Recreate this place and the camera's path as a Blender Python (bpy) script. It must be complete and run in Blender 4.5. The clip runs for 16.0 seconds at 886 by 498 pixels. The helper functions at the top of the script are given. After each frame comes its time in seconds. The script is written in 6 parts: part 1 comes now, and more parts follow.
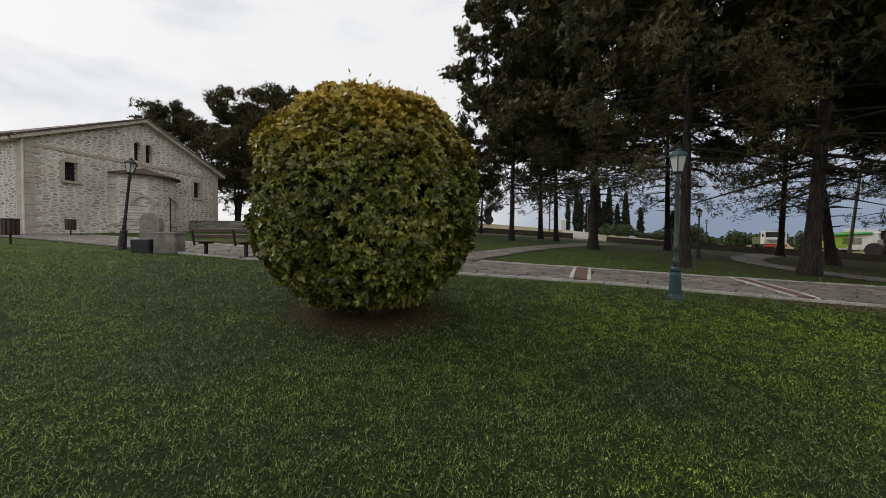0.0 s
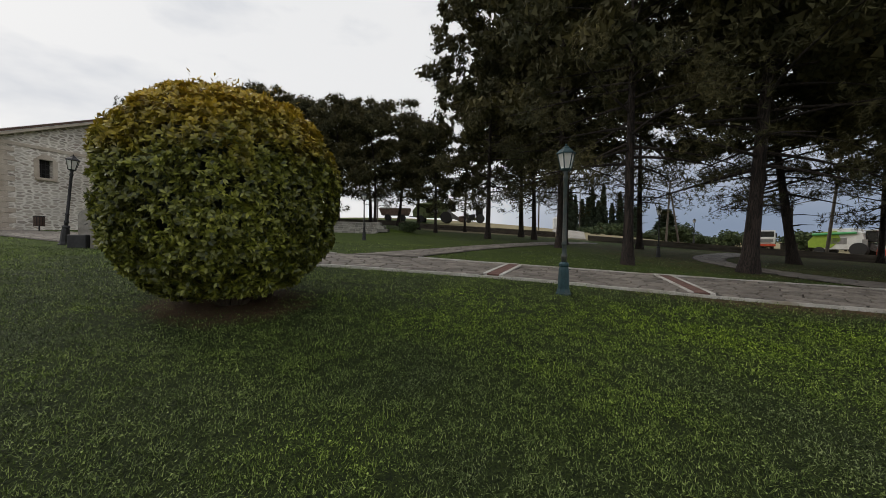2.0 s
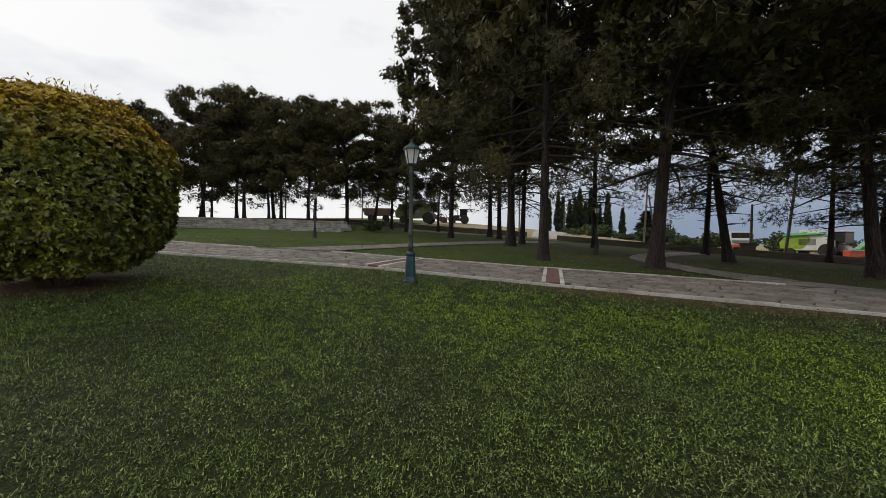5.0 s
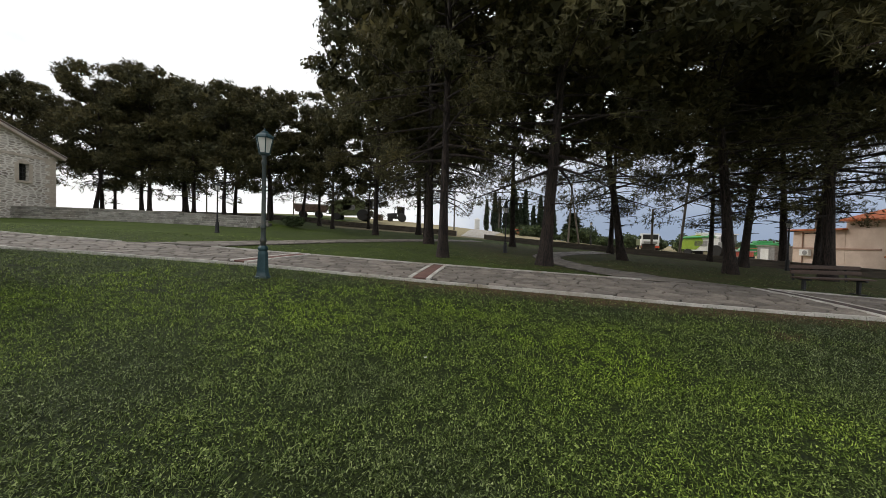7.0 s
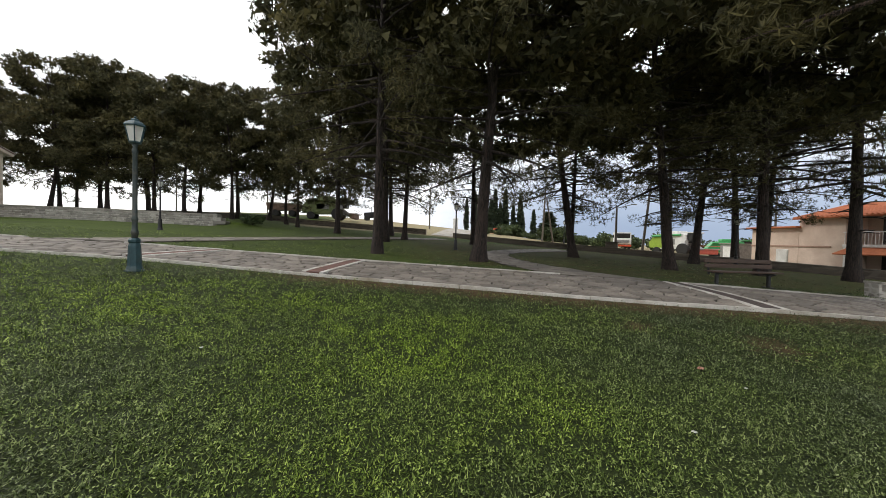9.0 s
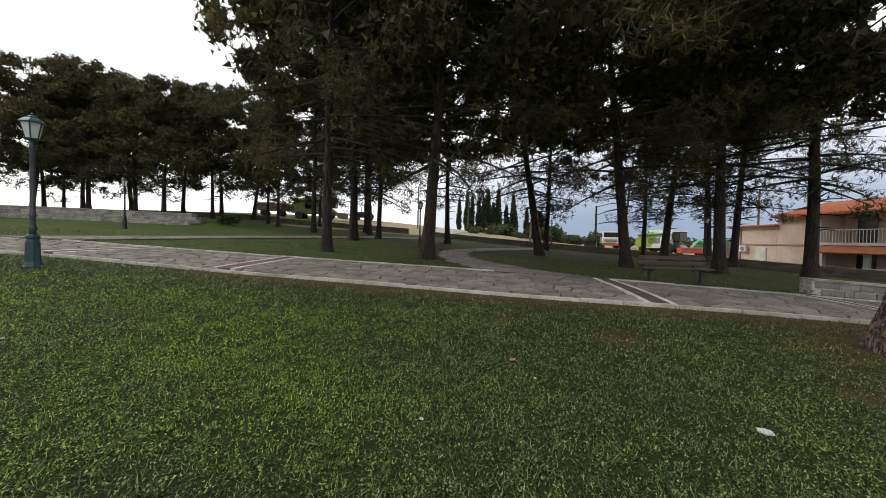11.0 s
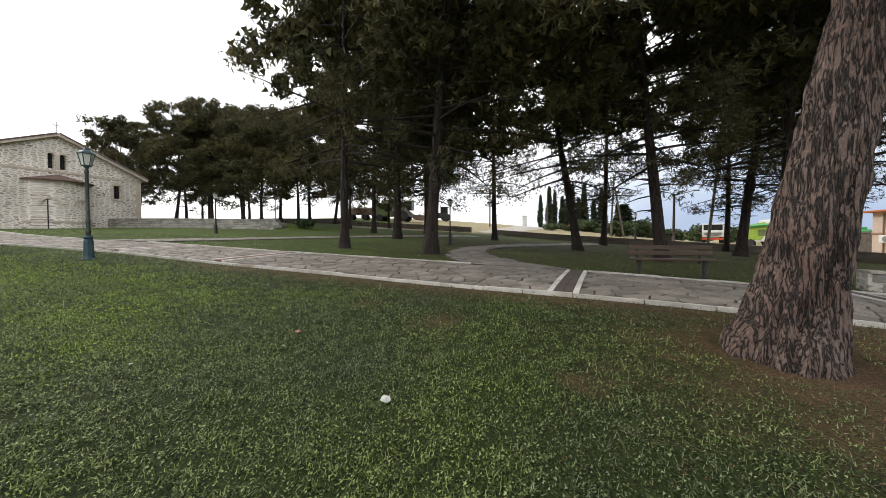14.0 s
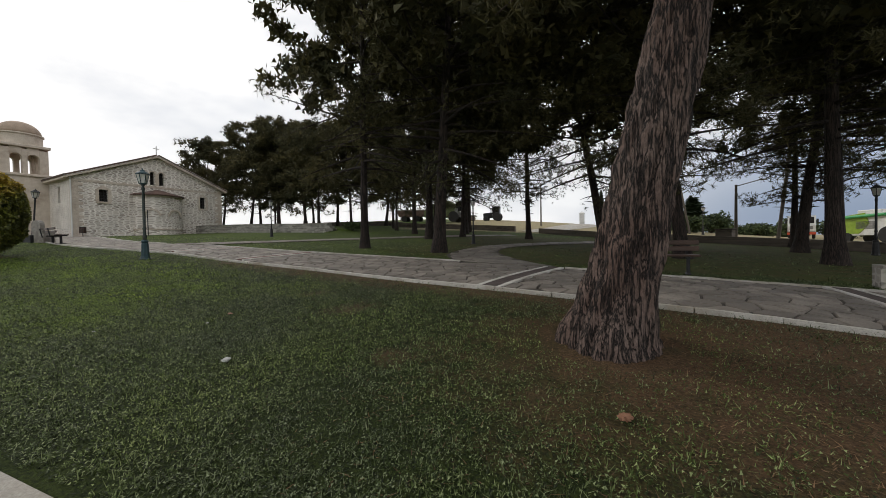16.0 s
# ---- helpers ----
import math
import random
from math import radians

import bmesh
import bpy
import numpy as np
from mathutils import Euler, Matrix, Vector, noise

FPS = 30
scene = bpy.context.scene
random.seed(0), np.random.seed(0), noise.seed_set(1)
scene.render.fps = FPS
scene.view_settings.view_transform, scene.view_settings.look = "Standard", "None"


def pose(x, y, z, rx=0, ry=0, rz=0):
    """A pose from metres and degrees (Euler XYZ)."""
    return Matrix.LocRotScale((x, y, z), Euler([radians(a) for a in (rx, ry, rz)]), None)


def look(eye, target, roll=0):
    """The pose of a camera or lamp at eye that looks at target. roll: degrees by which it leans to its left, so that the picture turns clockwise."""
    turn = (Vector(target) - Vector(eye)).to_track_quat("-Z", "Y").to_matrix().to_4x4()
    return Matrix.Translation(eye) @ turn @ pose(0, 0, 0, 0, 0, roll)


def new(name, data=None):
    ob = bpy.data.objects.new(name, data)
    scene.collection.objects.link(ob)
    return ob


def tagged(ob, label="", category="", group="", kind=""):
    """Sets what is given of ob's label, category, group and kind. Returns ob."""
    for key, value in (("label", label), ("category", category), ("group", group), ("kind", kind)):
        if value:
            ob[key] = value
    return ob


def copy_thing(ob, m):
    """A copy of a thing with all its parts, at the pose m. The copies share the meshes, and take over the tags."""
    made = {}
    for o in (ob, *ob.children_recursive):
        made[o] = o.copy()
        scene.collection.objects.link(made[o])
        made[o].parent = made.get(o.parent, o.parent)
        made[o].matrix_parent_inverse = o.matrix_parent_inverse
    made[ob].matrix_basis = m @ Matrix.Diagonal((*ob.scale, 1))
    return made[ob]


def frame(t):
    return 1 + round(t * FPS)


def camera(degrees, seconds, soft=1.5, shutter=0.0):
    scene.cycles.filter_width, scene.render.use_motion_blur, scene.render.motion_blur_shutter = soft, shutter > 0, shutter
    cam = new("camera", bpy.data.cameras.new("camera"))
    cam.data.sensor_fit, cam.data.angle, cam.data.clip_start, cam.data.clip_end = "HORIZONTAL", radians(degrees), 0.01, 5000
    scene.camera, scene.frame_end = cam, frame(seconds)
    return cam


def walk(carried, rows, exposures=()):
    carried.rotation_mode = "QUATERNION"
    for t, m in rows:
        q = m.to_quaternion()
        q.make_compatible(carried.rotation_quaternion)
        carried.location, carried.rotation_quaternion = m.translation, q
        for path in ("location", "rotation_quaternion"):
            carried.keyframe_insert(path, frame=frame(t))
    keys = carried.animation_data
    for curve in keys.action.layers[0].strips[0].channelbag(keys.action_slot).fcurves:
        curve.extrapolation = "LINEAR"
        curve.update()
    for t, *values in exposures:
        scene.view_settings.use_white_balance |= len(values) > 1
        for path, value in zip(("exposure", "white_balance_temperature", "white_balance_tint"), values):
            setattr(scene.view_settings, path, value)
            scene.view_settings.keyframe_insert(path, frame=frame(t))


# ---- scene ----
cam = camera(101.0, 16.0, soft=0.7)
PATH = [
    (0, (0.559, -0.784, 1.229), (0.411, 1.21, 1.176), 0.4),
    (0.5, (1.111, -0.799, 1.148), (0.962, 1.195, 1.107), 0.7),
    (1, (1.638, -0.871, 1.141), (1.484, 1.122, 1.094), 0.7),
    (1.5, (2.214, -0.806, 1.15), (2.053, 1.186, 1.097), 0.6),
    (2, (2.747, -0.776, 1.176), (2.581, 1.216, 1.117), 0.6),
    (2.5, (3.251, -0.843, 1.144), (3.087, 1.15, 1.086), 0.8),
    (3, (3.806, -0.838, 1.121), (3.638, 1.154, 1.066), 0.6),
    (3.5, (4.341, -0.904, 1.092), (4.171, 1.088, 1.037), 0.5),
    (6, (6.802, -0.968, 0.939), (6.637, 1.025, 0.894), 1.3),
    (6.5, (7.236, -0.899, 0.935), (7.254, 1.101, 0.891), 1.5),
    (7, (7.685, -0.865, 0.94), (7.8, 1.131, 0.89), 1.5),
    (7.5, (8.201, -0.836, 0.92), (8.329, 1.16, 0.866), 1.3),
    (8, (8.72, -0.879, 0.888), (8.895, 1.113, 0.835), 1.5),
    (8.5, (9.223, -0.846, 0.862), (9.396, 1.146, 0.807), 1.5),
    (9, (9.793, -0.881, 0.834), (9.968, 1.11, 0.786), 1.4),
    (11.5, (12.397, -1.084, 0.761), (12.558, 0.909, 0.713), 1.2),
    (12, (13.047, -0.998, 0.683), (13.201, 0.995, 0.636), 1.1),
    (12.5, (13.607, -1.08, 0.672), (13.763, 0.914, 0.625), 1.2),
    (13, (14.174, -1.108, 0.648), (14.24, 0.89, 0.601), 1.2),
    (13.5, (14.766, -1.173, 0.661), (14.614, 0.821, 0.608), 0.4),
    (14, (15.352, -1.214, 0.629), (15.003, 0.754, 0.576), -0.0),
    (14.5, (15.952, -1.178, 0.618), (15.564, 0.784, 0.568), 0.0),
    (15, (16.505, -1.195, 0.6), (16.072, 0.756, 0.547), -0.2),
    (15.5, (17.095, -1.174, 0.581), (16.55, 0.749, 0.528), -0.4),
    (16, (17.705, -1.213, 0.566), (17.016, 0.663, 0.518), -0.9),
]
walk(cam, [(t, look(eye, target, roll)) for t, eye, target, roll in PATH],
     exposures=[(0.0, -0.7), (1.5, -0.75), (3.5, -0.85), (6.0, -0.45), (7.0, -0.35), (8.0, -0.2), (9.0, 0.02), (11.5, -0.2), (12.5, -0.02), (13.5, 0.25), (14.0, 0.25), (14.5, -0.05), (15.0, -0.2), (15.5, -0.4), (16.0, -0.55)])

from mathutils import geometry

# ---- light ----
SUN_ELEV, SUN_AZ = 38.0, 290.0          # degrees; azimuth clockwise from +y
world = bpy.data.worlds.new("overcast_sky")
scene.world = world
world.use_nodes = True
wn, wl = world.node_tree.nodes, world.node_tree.links
wn.clear()
w_out = wn.new("ShaderNodeOutputWorld")
w_bg = wn.new("ShaderNodeBackground")
w_sky = wn.new("ShaderNodeTexSky")
w_sky.sky_type, w_sky.sun_disc = "NISHITA", False
w_sky.sun_elevation, w_sky.sun_rotation = radians(SUN_ELEV), radians(SUN_AZ)
w_sky.air_density, w_sky.dust_density = 1.0, 2.5
w_scale = wn.new("ShaderNodeMix")
w_scale.data_type, w_scale.blend_type = "RGBA", "MULTIPLY"
w_scale.inputs["Factor"].default_value = 1.0
w_scale.inputs["B"].default_value = (1.0, 1.0, 1.0, 1)
wl.new(w_sky.outputs[0], w_scale.inputs["A"])
w_tc = wn.new("ShaderNodeTexCoord")
w_map = wn.new("ShaderNodeMapping")
w_map.inputs["Scale"].default_value = (1.0, 1.0, 2.6)
w_map.inputs["Location"].default_value = (0.7, 0.2, 0.3)
wl.new(w_tc.outputs["Generated"], w_map.inputs[0])
w_noise = wn.new("ShaderNodeTexNoise")
w_noise.inputs["Scale"].default_value, w_noise.inputs["Detail"].default_value = 2.2, 7.0
w_noise.inputs["Roughness"].default_value = 0.55
wl.new(w_map.outputs[0], w_noise.inputs["Vector"])
w_ramp = wn.new("ShaderNodeValToRGB")
w_ramp.color_ramp.elements[0].position, w_ramp.color_ramp.elements[0].color = 0.33, (10.8, 11.3, 12.2, 1)
w_ramp.color_ramp.elements[1].position, w_ramp.color_ramp.elements[1].color = 0.52, (15.5, 15.5, 15.5, 1)
wl.new(w_noise.outputs["Fac"], w_ramp.inputs[0])
# a blue-grey rain bank low over the north-east
w_dot = wn.new("ShaderNodeVectorMath")
w_dot.operation = "DOT_PRODUCT"
w_dot.inputs[1].default_value = (0.72, 0.69, 0.0)
wl.new(w_tc.outputs["Generated"], w_dot.inputs[0])
w_side = wn.new("ShaderNodeMapRange")
w_side.interpolation_type = "SMOOTHSTEP"
w_side.inputs["From Min"].default_value, w_side.inputs["From Max"].default_value = 0.62, 0.93
wl.new(w_dot.outputs["Value"], w_side.inputs["Value"])
w_sep = wn.new("ShaderNodeSeparateXYZ")
wl.new(w_tc.outputs["Generated"], w_sep.inputs[0])
w_low = wn.new("ShaderNodeMapRange")
w_low.interpolation_type = "SMOOTHSTEP"
w_low.inputs["From Min"].default_value, w_low.inputs["From Max"].default_value = 0.36, 0.03
wl.new(w_sep.outputs["Z"], w_low.inputs["Value"])
w_bank = wn.new("ShaderNodeMath")
w_bank.operation = "MULTIPLY"
wl.new(w_side.outputs[0], w_bank.inputs[0])
wl.new(w_low.outputs[0], w_bank.inputs[1])
w_bank2 = wn.new("ShaderNodeMath")
w_bank2.operation = "MULTIPLY"
w_bank2.inputs[1].default_value = 0.92
wl.new(w_bank.outputs[0], w_bank2.inputs[0])
w_mixb = wn.new("ShaderNodeMix")
w_mixb.data_type = "RGBA"
w_mixb.inputs["B"].default_value = (3.4, 4.5, 6.5, 1)
wl.new(w_bank2.outputs[0], w_mixb.inputs["Factor"])
wl.new(w_ramp.outputs["Color"], w_mixb.inputs["A"])
w_mix = wn.new("ShaderNodeMix")
w_mix.data_type = "RGBA"
w_mix.inputs["Factor"].default_value = 0.9
wl.new(w_scale.outputs["Result"], w_mix.inputs["A"])
wl.new(w_mixb.outputs["Result"], w_mix.inputs["B"])
wl.new(w_mix.outputs["Result"], w_bg.inputs["Color"])
w_bg.inputs["Strength"].default_value = 0.1
wl.new(w_bg.outputs[0], w_out.inputs[0])
sun_data = bpy.data.lights.new("sun", "SUN")
sun_data.energy, sun_data.angle, sun_data.color = 1.3, radians(12), (1.0, 0.94, 0.85)
sun = new("sun", sun_data)
_az, _el = radians(SUN_AZ), radians(SUN_ELEV)
_d = Vector((math.sin(_az) * math.cos(_el), math.cos(_az) * math.cos(_el), math.sin(_el)))
sun.matrix_world = look(_d * 50, (0, 0, 0))


# ---- materials ----
def mat_new(name):
    m = bpy.data.materials.new(name)
    m.use_nodes = True
    nt = m.node_tree
    return m, nt, nt.nodes, nt.links, nt.nodes["Principled BSDF"]


def rgb(c):
    return (c[0], c[1], c[2], 1)


def noise_node(nt, scale, detail=4.0, rough=0.55, coord="Object", stretch=None):
    tc = nt.nodes.new("ShaderNodeTexCoord")
    n = nt.nodes.new("ShaderNodeTexNoise")
    n.inputs["Scale"].default_value, n.inputs["Detail"].default_value = scale, detail
    n.inputs["Roughness"].default_value = rough
    src = tc.outputs[coord]
    if coord == "Position":
        src = None
    if stretch:
        mp = nt.nodes.new("ShaderNodeMapping")
        mp.inputs["Scale"].default_value = stretch
        nt.links.new(src, mp.inputs[0])
        src = mp.outputs[0]
    nt.links.new(src, n.inputs["Vector"])
    return n


def ramp_node(nt, src, stops):
    r = nt.nodes.new("ShaderNodeValToRGB")
    el = r.color_ramp.elements
    while len(el) < len(stops):
        el.new(0.5)
    for e, (p, c) in zip(el, stops):
        e.position, e.color = p, rgb(c)
    nt.links.new(src, r.inputs[0])
    return r


def mix_node(nt, fac, a, b, mode="MIX"):
    m = nt.nodes.new("ShaderNodeMix")
    m.data_type, m.blend_type = "RGBA", mode
    for key, v in (("Factor", fac), ("A", a), ("B", b)):
        if isinstance(v, (int, float)):
            m.inputs[key].default_value = v
        elif isinstance(v, tuple):
            m.inputs[key].default_value = rgb(v)
        else:
            nt.links.new(v, m.inputs[key])
    return m.outputs["Result"]


def bump_node(nt, bsdf, src, strength, dist=0.01):
    b = nt.nodes.new("ShaderNodeBump")
    b.inputs["Strength"].default_value, b.inputs["Distance"].default_value = strength, dist
    nt.links.new(src, b.inputs["Height"])
    nt.links.new(b.outputs[0], bsdf.inputs["Normal"])
    return b


def surface(name, c1, c2, scale=8.0, rough=0.7, metal=0.0, bump=0.3, fine=60.0, dist=0.01, stretch=None, dirt=None, per_piece=0.0):
    """A two-scale mottled surface: broad stains and fine grain."""
    m, nt, nodes, links, bsdf = mat_new(name)
    broad = noise_node(nt, scale, 5.0, 0.6, stretch=stretch)
    grain = noise_node(nt, fine, 3.0, 0.6, stretch=stretch)
    col = ramp_node(nt, broad.outputs["Fac"], [(0.3, c1), (0.7, c2)]).outputs["Color"]
    g = ramp_node(nt, grain.outputs["Fac"], [(0.25, (0.72, 0.72, 0.72)), (0.75, (1.18, 1.18, 1.18))]).outputs["Color"]
    col = mix_node(nt, 1.0, col, g, "MULTIPLY")
    if dirt:
        d = noise_node(nt, scale * 0.35, 6.0, 0.65)
        f = ramp_node(nt, d.outputs["Fac"], [(0.48, (0, 0, 0)), (0.68, (1, 1, 1))]).outputs["Color"]
        col = mix_node(nt, f, col, dirt)
    if per_piece:
        oi = nodes.new("ShaderNodeObjectInfo")
        ge = nodes.new("ShaderNodeNewGeometry")
        ad = nodes.new("ShaderNodeMath")
        ad.operation = "ADD"
        links.new(oi.outputs["Random"], ad.inputs[0])
        links.new(ge.outputs["Random Per Island"], ad.inputs[1])
        fr = nodes.new("ShaderNodeMath")
        fr.operation = "FRACT"
        links.new(ad.outputs[0], fr.inputs[0])
        k = ramp_node(nt, fr.outputs[0], [(0.0, (1 - per_piece,) * 3), (1.0, (1 + per_piece,) * 3)]).outputs["Color"]
        col = mix_node(nt, 1.0, col, k, "MULTIPLY")
    links.new(col, bsdf.inputs["Base Color"])
    bsdf.inputs["Roughness"].default_value, bsdf.inputs["Metallic"].default_value = rough, metal
    if bump:
        bump_node(nt, bsdf, grain.outputs["Fac"], bump, dist)
    return m


def foliage(name, dark, light, tip=None, tip_z=(0, 1), rough=0.55, patch=0.8, trans=0.15, low=(0.65, 0.65, 0.65), high=(1.3, 1.3, 1.2), gloss=0.5, lush_lit=None, mid=None):
    """Leaves: colour differs leaf by leaf and in broad patches; tip: a second colour that takes over with height."""
    m, nt, nodes, links, bsdf = mat_new(name)
    ge = nodes.new("ShaderNodeNewGeometry")
    stops = [(0.0, dark), (0.6, mid), (1.0, light)] if mid else [(0.0, dark), (1.0, light)]
    col = ramp_node(nt, ge.outputs["Random Per Island"], stops).outputs["Color"]
    # lighter green: lush grass, and open-sky light painted into the lawn's colour
    if lush_lit:
        at = nodes.new("ShaderNodeAttribute")
        at.attribute_name = "lush_lit"
        col = mix_node(nt, at.outputs["Fac"], col, mix_node(nt, 1.0, col, lush_lit, "MULTIPLY"))
    broad = noise_node(nt, patch, 3.0)
    k = ramp_node(nt, broad.outputs["Fac"], [(0.32, low), (0.68, high)]).outputs["Color"]
    col = mix_node(nt, 1.0, col, k, "MULTIPLY")
    if tip:
        tc = nodes.new("ShaderNodeTexCoord")
        sp = nodes.new("ShaderNodeSeparateXYZ")
        links.new(tc.outputs["Object"], sp.inputs[0])
        nz = noise_node(nt, 2.4, 4.0)
        ma = nodes.new("ShaderNodeMath")
        ma.operation = "MULTIPLY_ADD"
        ma.inputs[1].default_value = 1.7
        links.new(nz.outputs["Fac"], ma.inputs[0])
        links.new(sp.outputs["Z"], ma.inputs[2])
        mr = nodes.new("ShaderNodeMapRange")
        mr.inputs["From Min"].default_value, mr.inputs["From Max"].default_value = tip_z
        links.new(ma.outputs[0], mr.inputs["Value"])
        tcol = ramp_node(nt, ge.outputs["Random Per Island"], [(0.0, tip[0]), (1.0, tip[1])]).outputs["Color"]
        col = mix_node(nt, mr.outputs[0], col, tcol)
    links.new(col, bsdf.inputs["Base Color"])
    bsdf.inputs["Roughness"].default_value = rough
    bsdf.inputs["Specular IOR Level"].default_value = gloss
    if trans:
        tr = nodes.new("ShaderNodeBsdfTranslucent")
        links.new(col, tr.inputs["Color"])
        ms = nodes.new("ShaderNodeMixShader")
        ms.inputs[0].default_value = trans
        links.new(bsdf.outputs[0], ms.inputs[1])
        links.new(tr.outputs[0], ms.inputs[2])
        links.new(ms.outputs[0], nodes["Material Output"].inputs["Surface"])
    return m


def bark_material(name, c1, c2, scale=1.0):
    """Furrowed pine bark: long flaky ridges between dark, winding fissures."""
    m, nt, nodes, links, bsdf = mat_new(name)
    long = noise_node(nt, 24.0 * scale, 6.0, 0.6, stretch=(1, 1, 0.075))
    flake = noise_node(nt, 55.0 * scale, 5.0, 0.7, stretch=(1, 1, 0.4))
    broad = noise_node(nt, 1.3, 3.0)
    off = nodes.new("ShaderNodeMath")
    off.operation = "SUBTRACT"
    off.inputs[1].default_value = 0.5
    links.new(long.outputs["Fac"], off.inputs[0])
    fold = nodes.new("ShaderNodeMath")
    fold.operation = "ABSOLUTE"
    links.new(off.outputs[0], fold.inputs[0])
    mid = tuple(0.55 * v + 0.45 * w for v, w in zip(c1, c2))
    col = ramp_node(nt, fold.outputs[0], [(0.012, c1), (0.038, mid), (0.085, c2)]).outputs["Color"]
    g = ramp_node(nt, flake.outputs["Fac"], [(0.3, (0.5, 0.48, 0.46)), (0.7, (1.38, 1.38, 1.37))]).outputs["Color"]
    col = mix_node(nt, 1.0, col, g, "MULTIPLY")
    b = ramp_node(nt, broad.outputs["Fac"], [(0.35, (0.85, 0.74, 0.69)), (0.65, (1.12, 1.12, 1.12))]).outputs["Color"]
    col = mix_node(nt, 1.0, col, b, "MULTIPLY")
    links.new(col, bsdf.inputs["Base Color"])
    bsdf.inputs["Roughness"].default_value = 0.9
    hm = nodes.new("ShaderNodeMapRange")
    hm.inputs["From Max"].default_value = 0.06
    links.new(fold.outputs[0], hm.inputs["Value"])
    ha = nodes.new("ShaderNodeMath")
    ha.operation = "MULTIPLY_ADD"
    ha.inputs[1].default_value = 0.6
    links.new(flake.outputs["Fac"], ha.inputs[0])
    links.new(hm.outputs[0], ha.inputs[2])
    bump_node(nt, bsdf, ha.outputs[0], 1.0, 0.03)
    return m


def stone_wall_material(name, stone1, stone2, mortar, w=0.42, h=0.17):
    """Coursed rubble: uneven stones in wide pale mortar. The mapping runs along the wall, up it, and round corners."""
    m, nt, nodes, links, bsdf = mat_new(name)
    tc = nodes.new("ShaderNodeTexCoord")
    sp = nodes.new("ShaderNodeSeparateXYZ")
    links.new(tc.outputs["Object"], sp.inputs[0])
    ad = nodes.new("ShaderNodeMath")
    ad.operation = "ADD"
    links.new(sp.outputs["X"], ad.inputs[0])
    links.new(sp.outputs["Y"], ad.inputs[1])
    cb = nodes.new("ShaderNodeCombineXYZ")
    links.new(ad.outputs[0], cb.inputs["X"])
    links.new(sp.outputs["Z"], cb.inputs["Y"])
    wob = noise_node(nt, 2.6, 3.0)
    wm = nodes.new("ShaderNodeVectorMath")
    wm.operation = "MULTIPLY_ADD"
    wm.inputs[1].default_value = (0.18, 0.14, 0.0)
    links.new(wob.outputs["Color"], wm.inputs[0])
    links.new(cb.outputs[0], wm.inputs[2])
    mp = nodes.new("ShaderNodeMapping")
    mp.inputs["Scale"].default_value = (1 / w, 1 / h, 1)
    links.new(wm.outputs[0], mp.inputs[0])
    vd = nodes.new("ShaderNodeTexVoronoi")
    vd.voronoi_dimensions, vd.feature = "2D", "DISTANCE_TO_EDGE"
    vd.inputs["Scale"].default_value, vd.inputs["Randomness"].default_value = 1.0, 0.75
    links.new(mp.outputs[0], vd.inputs["Vector"])
    vc = nodes.new("ShaderNodeTexVoronoi")
    vc.voronoi_dimensions = "2D"
    vc.inputs["Scale"].default_value, vc.inputs["Randomness"].default_value = 1.0, 0.75
    links.new(mp.outputs[0], vc.inputs["Vector"])
    sx = nodes.new("ShaderNodeSeparateXYZ")
    links.new(vc.outputs["Color"], sx.inputs[0])
    col = ramp_node(nt, sx.outputs["X"], [(0.0, stone1), (0.55, stone2), (1.0, tuple(v * 0.72 for v in stone1))]).outputs["Color"]
    edge = ramp_node(nt, vd.outputs["Distance"], [(0.08, (1, 1, 1)), (0.2, (0, 0, 0))]).outputs["Color"]
    col = mix_node(nt, edge, col, mortar)
    big = noise_node(nt, 0.45, 5.0, 0.65)
    k = ramp_node(nt, big.outputs["Fac"], [(0.3, (0.72, 0.7, 0.68)), (0.7, (1.12, 1.1, 1.08))]).outputs["Color"]
    col = mix_node(nt, 1.0, col, k, "MULTIPLY")
    links.new(col, bsdf.inputs["Base Color"])
    bsdf.inputs["Roughness"].default_value = 0.9
    bump_node(nt, bsdf, vd.outputs["Distance"], 0.6, 0.05)
    return m


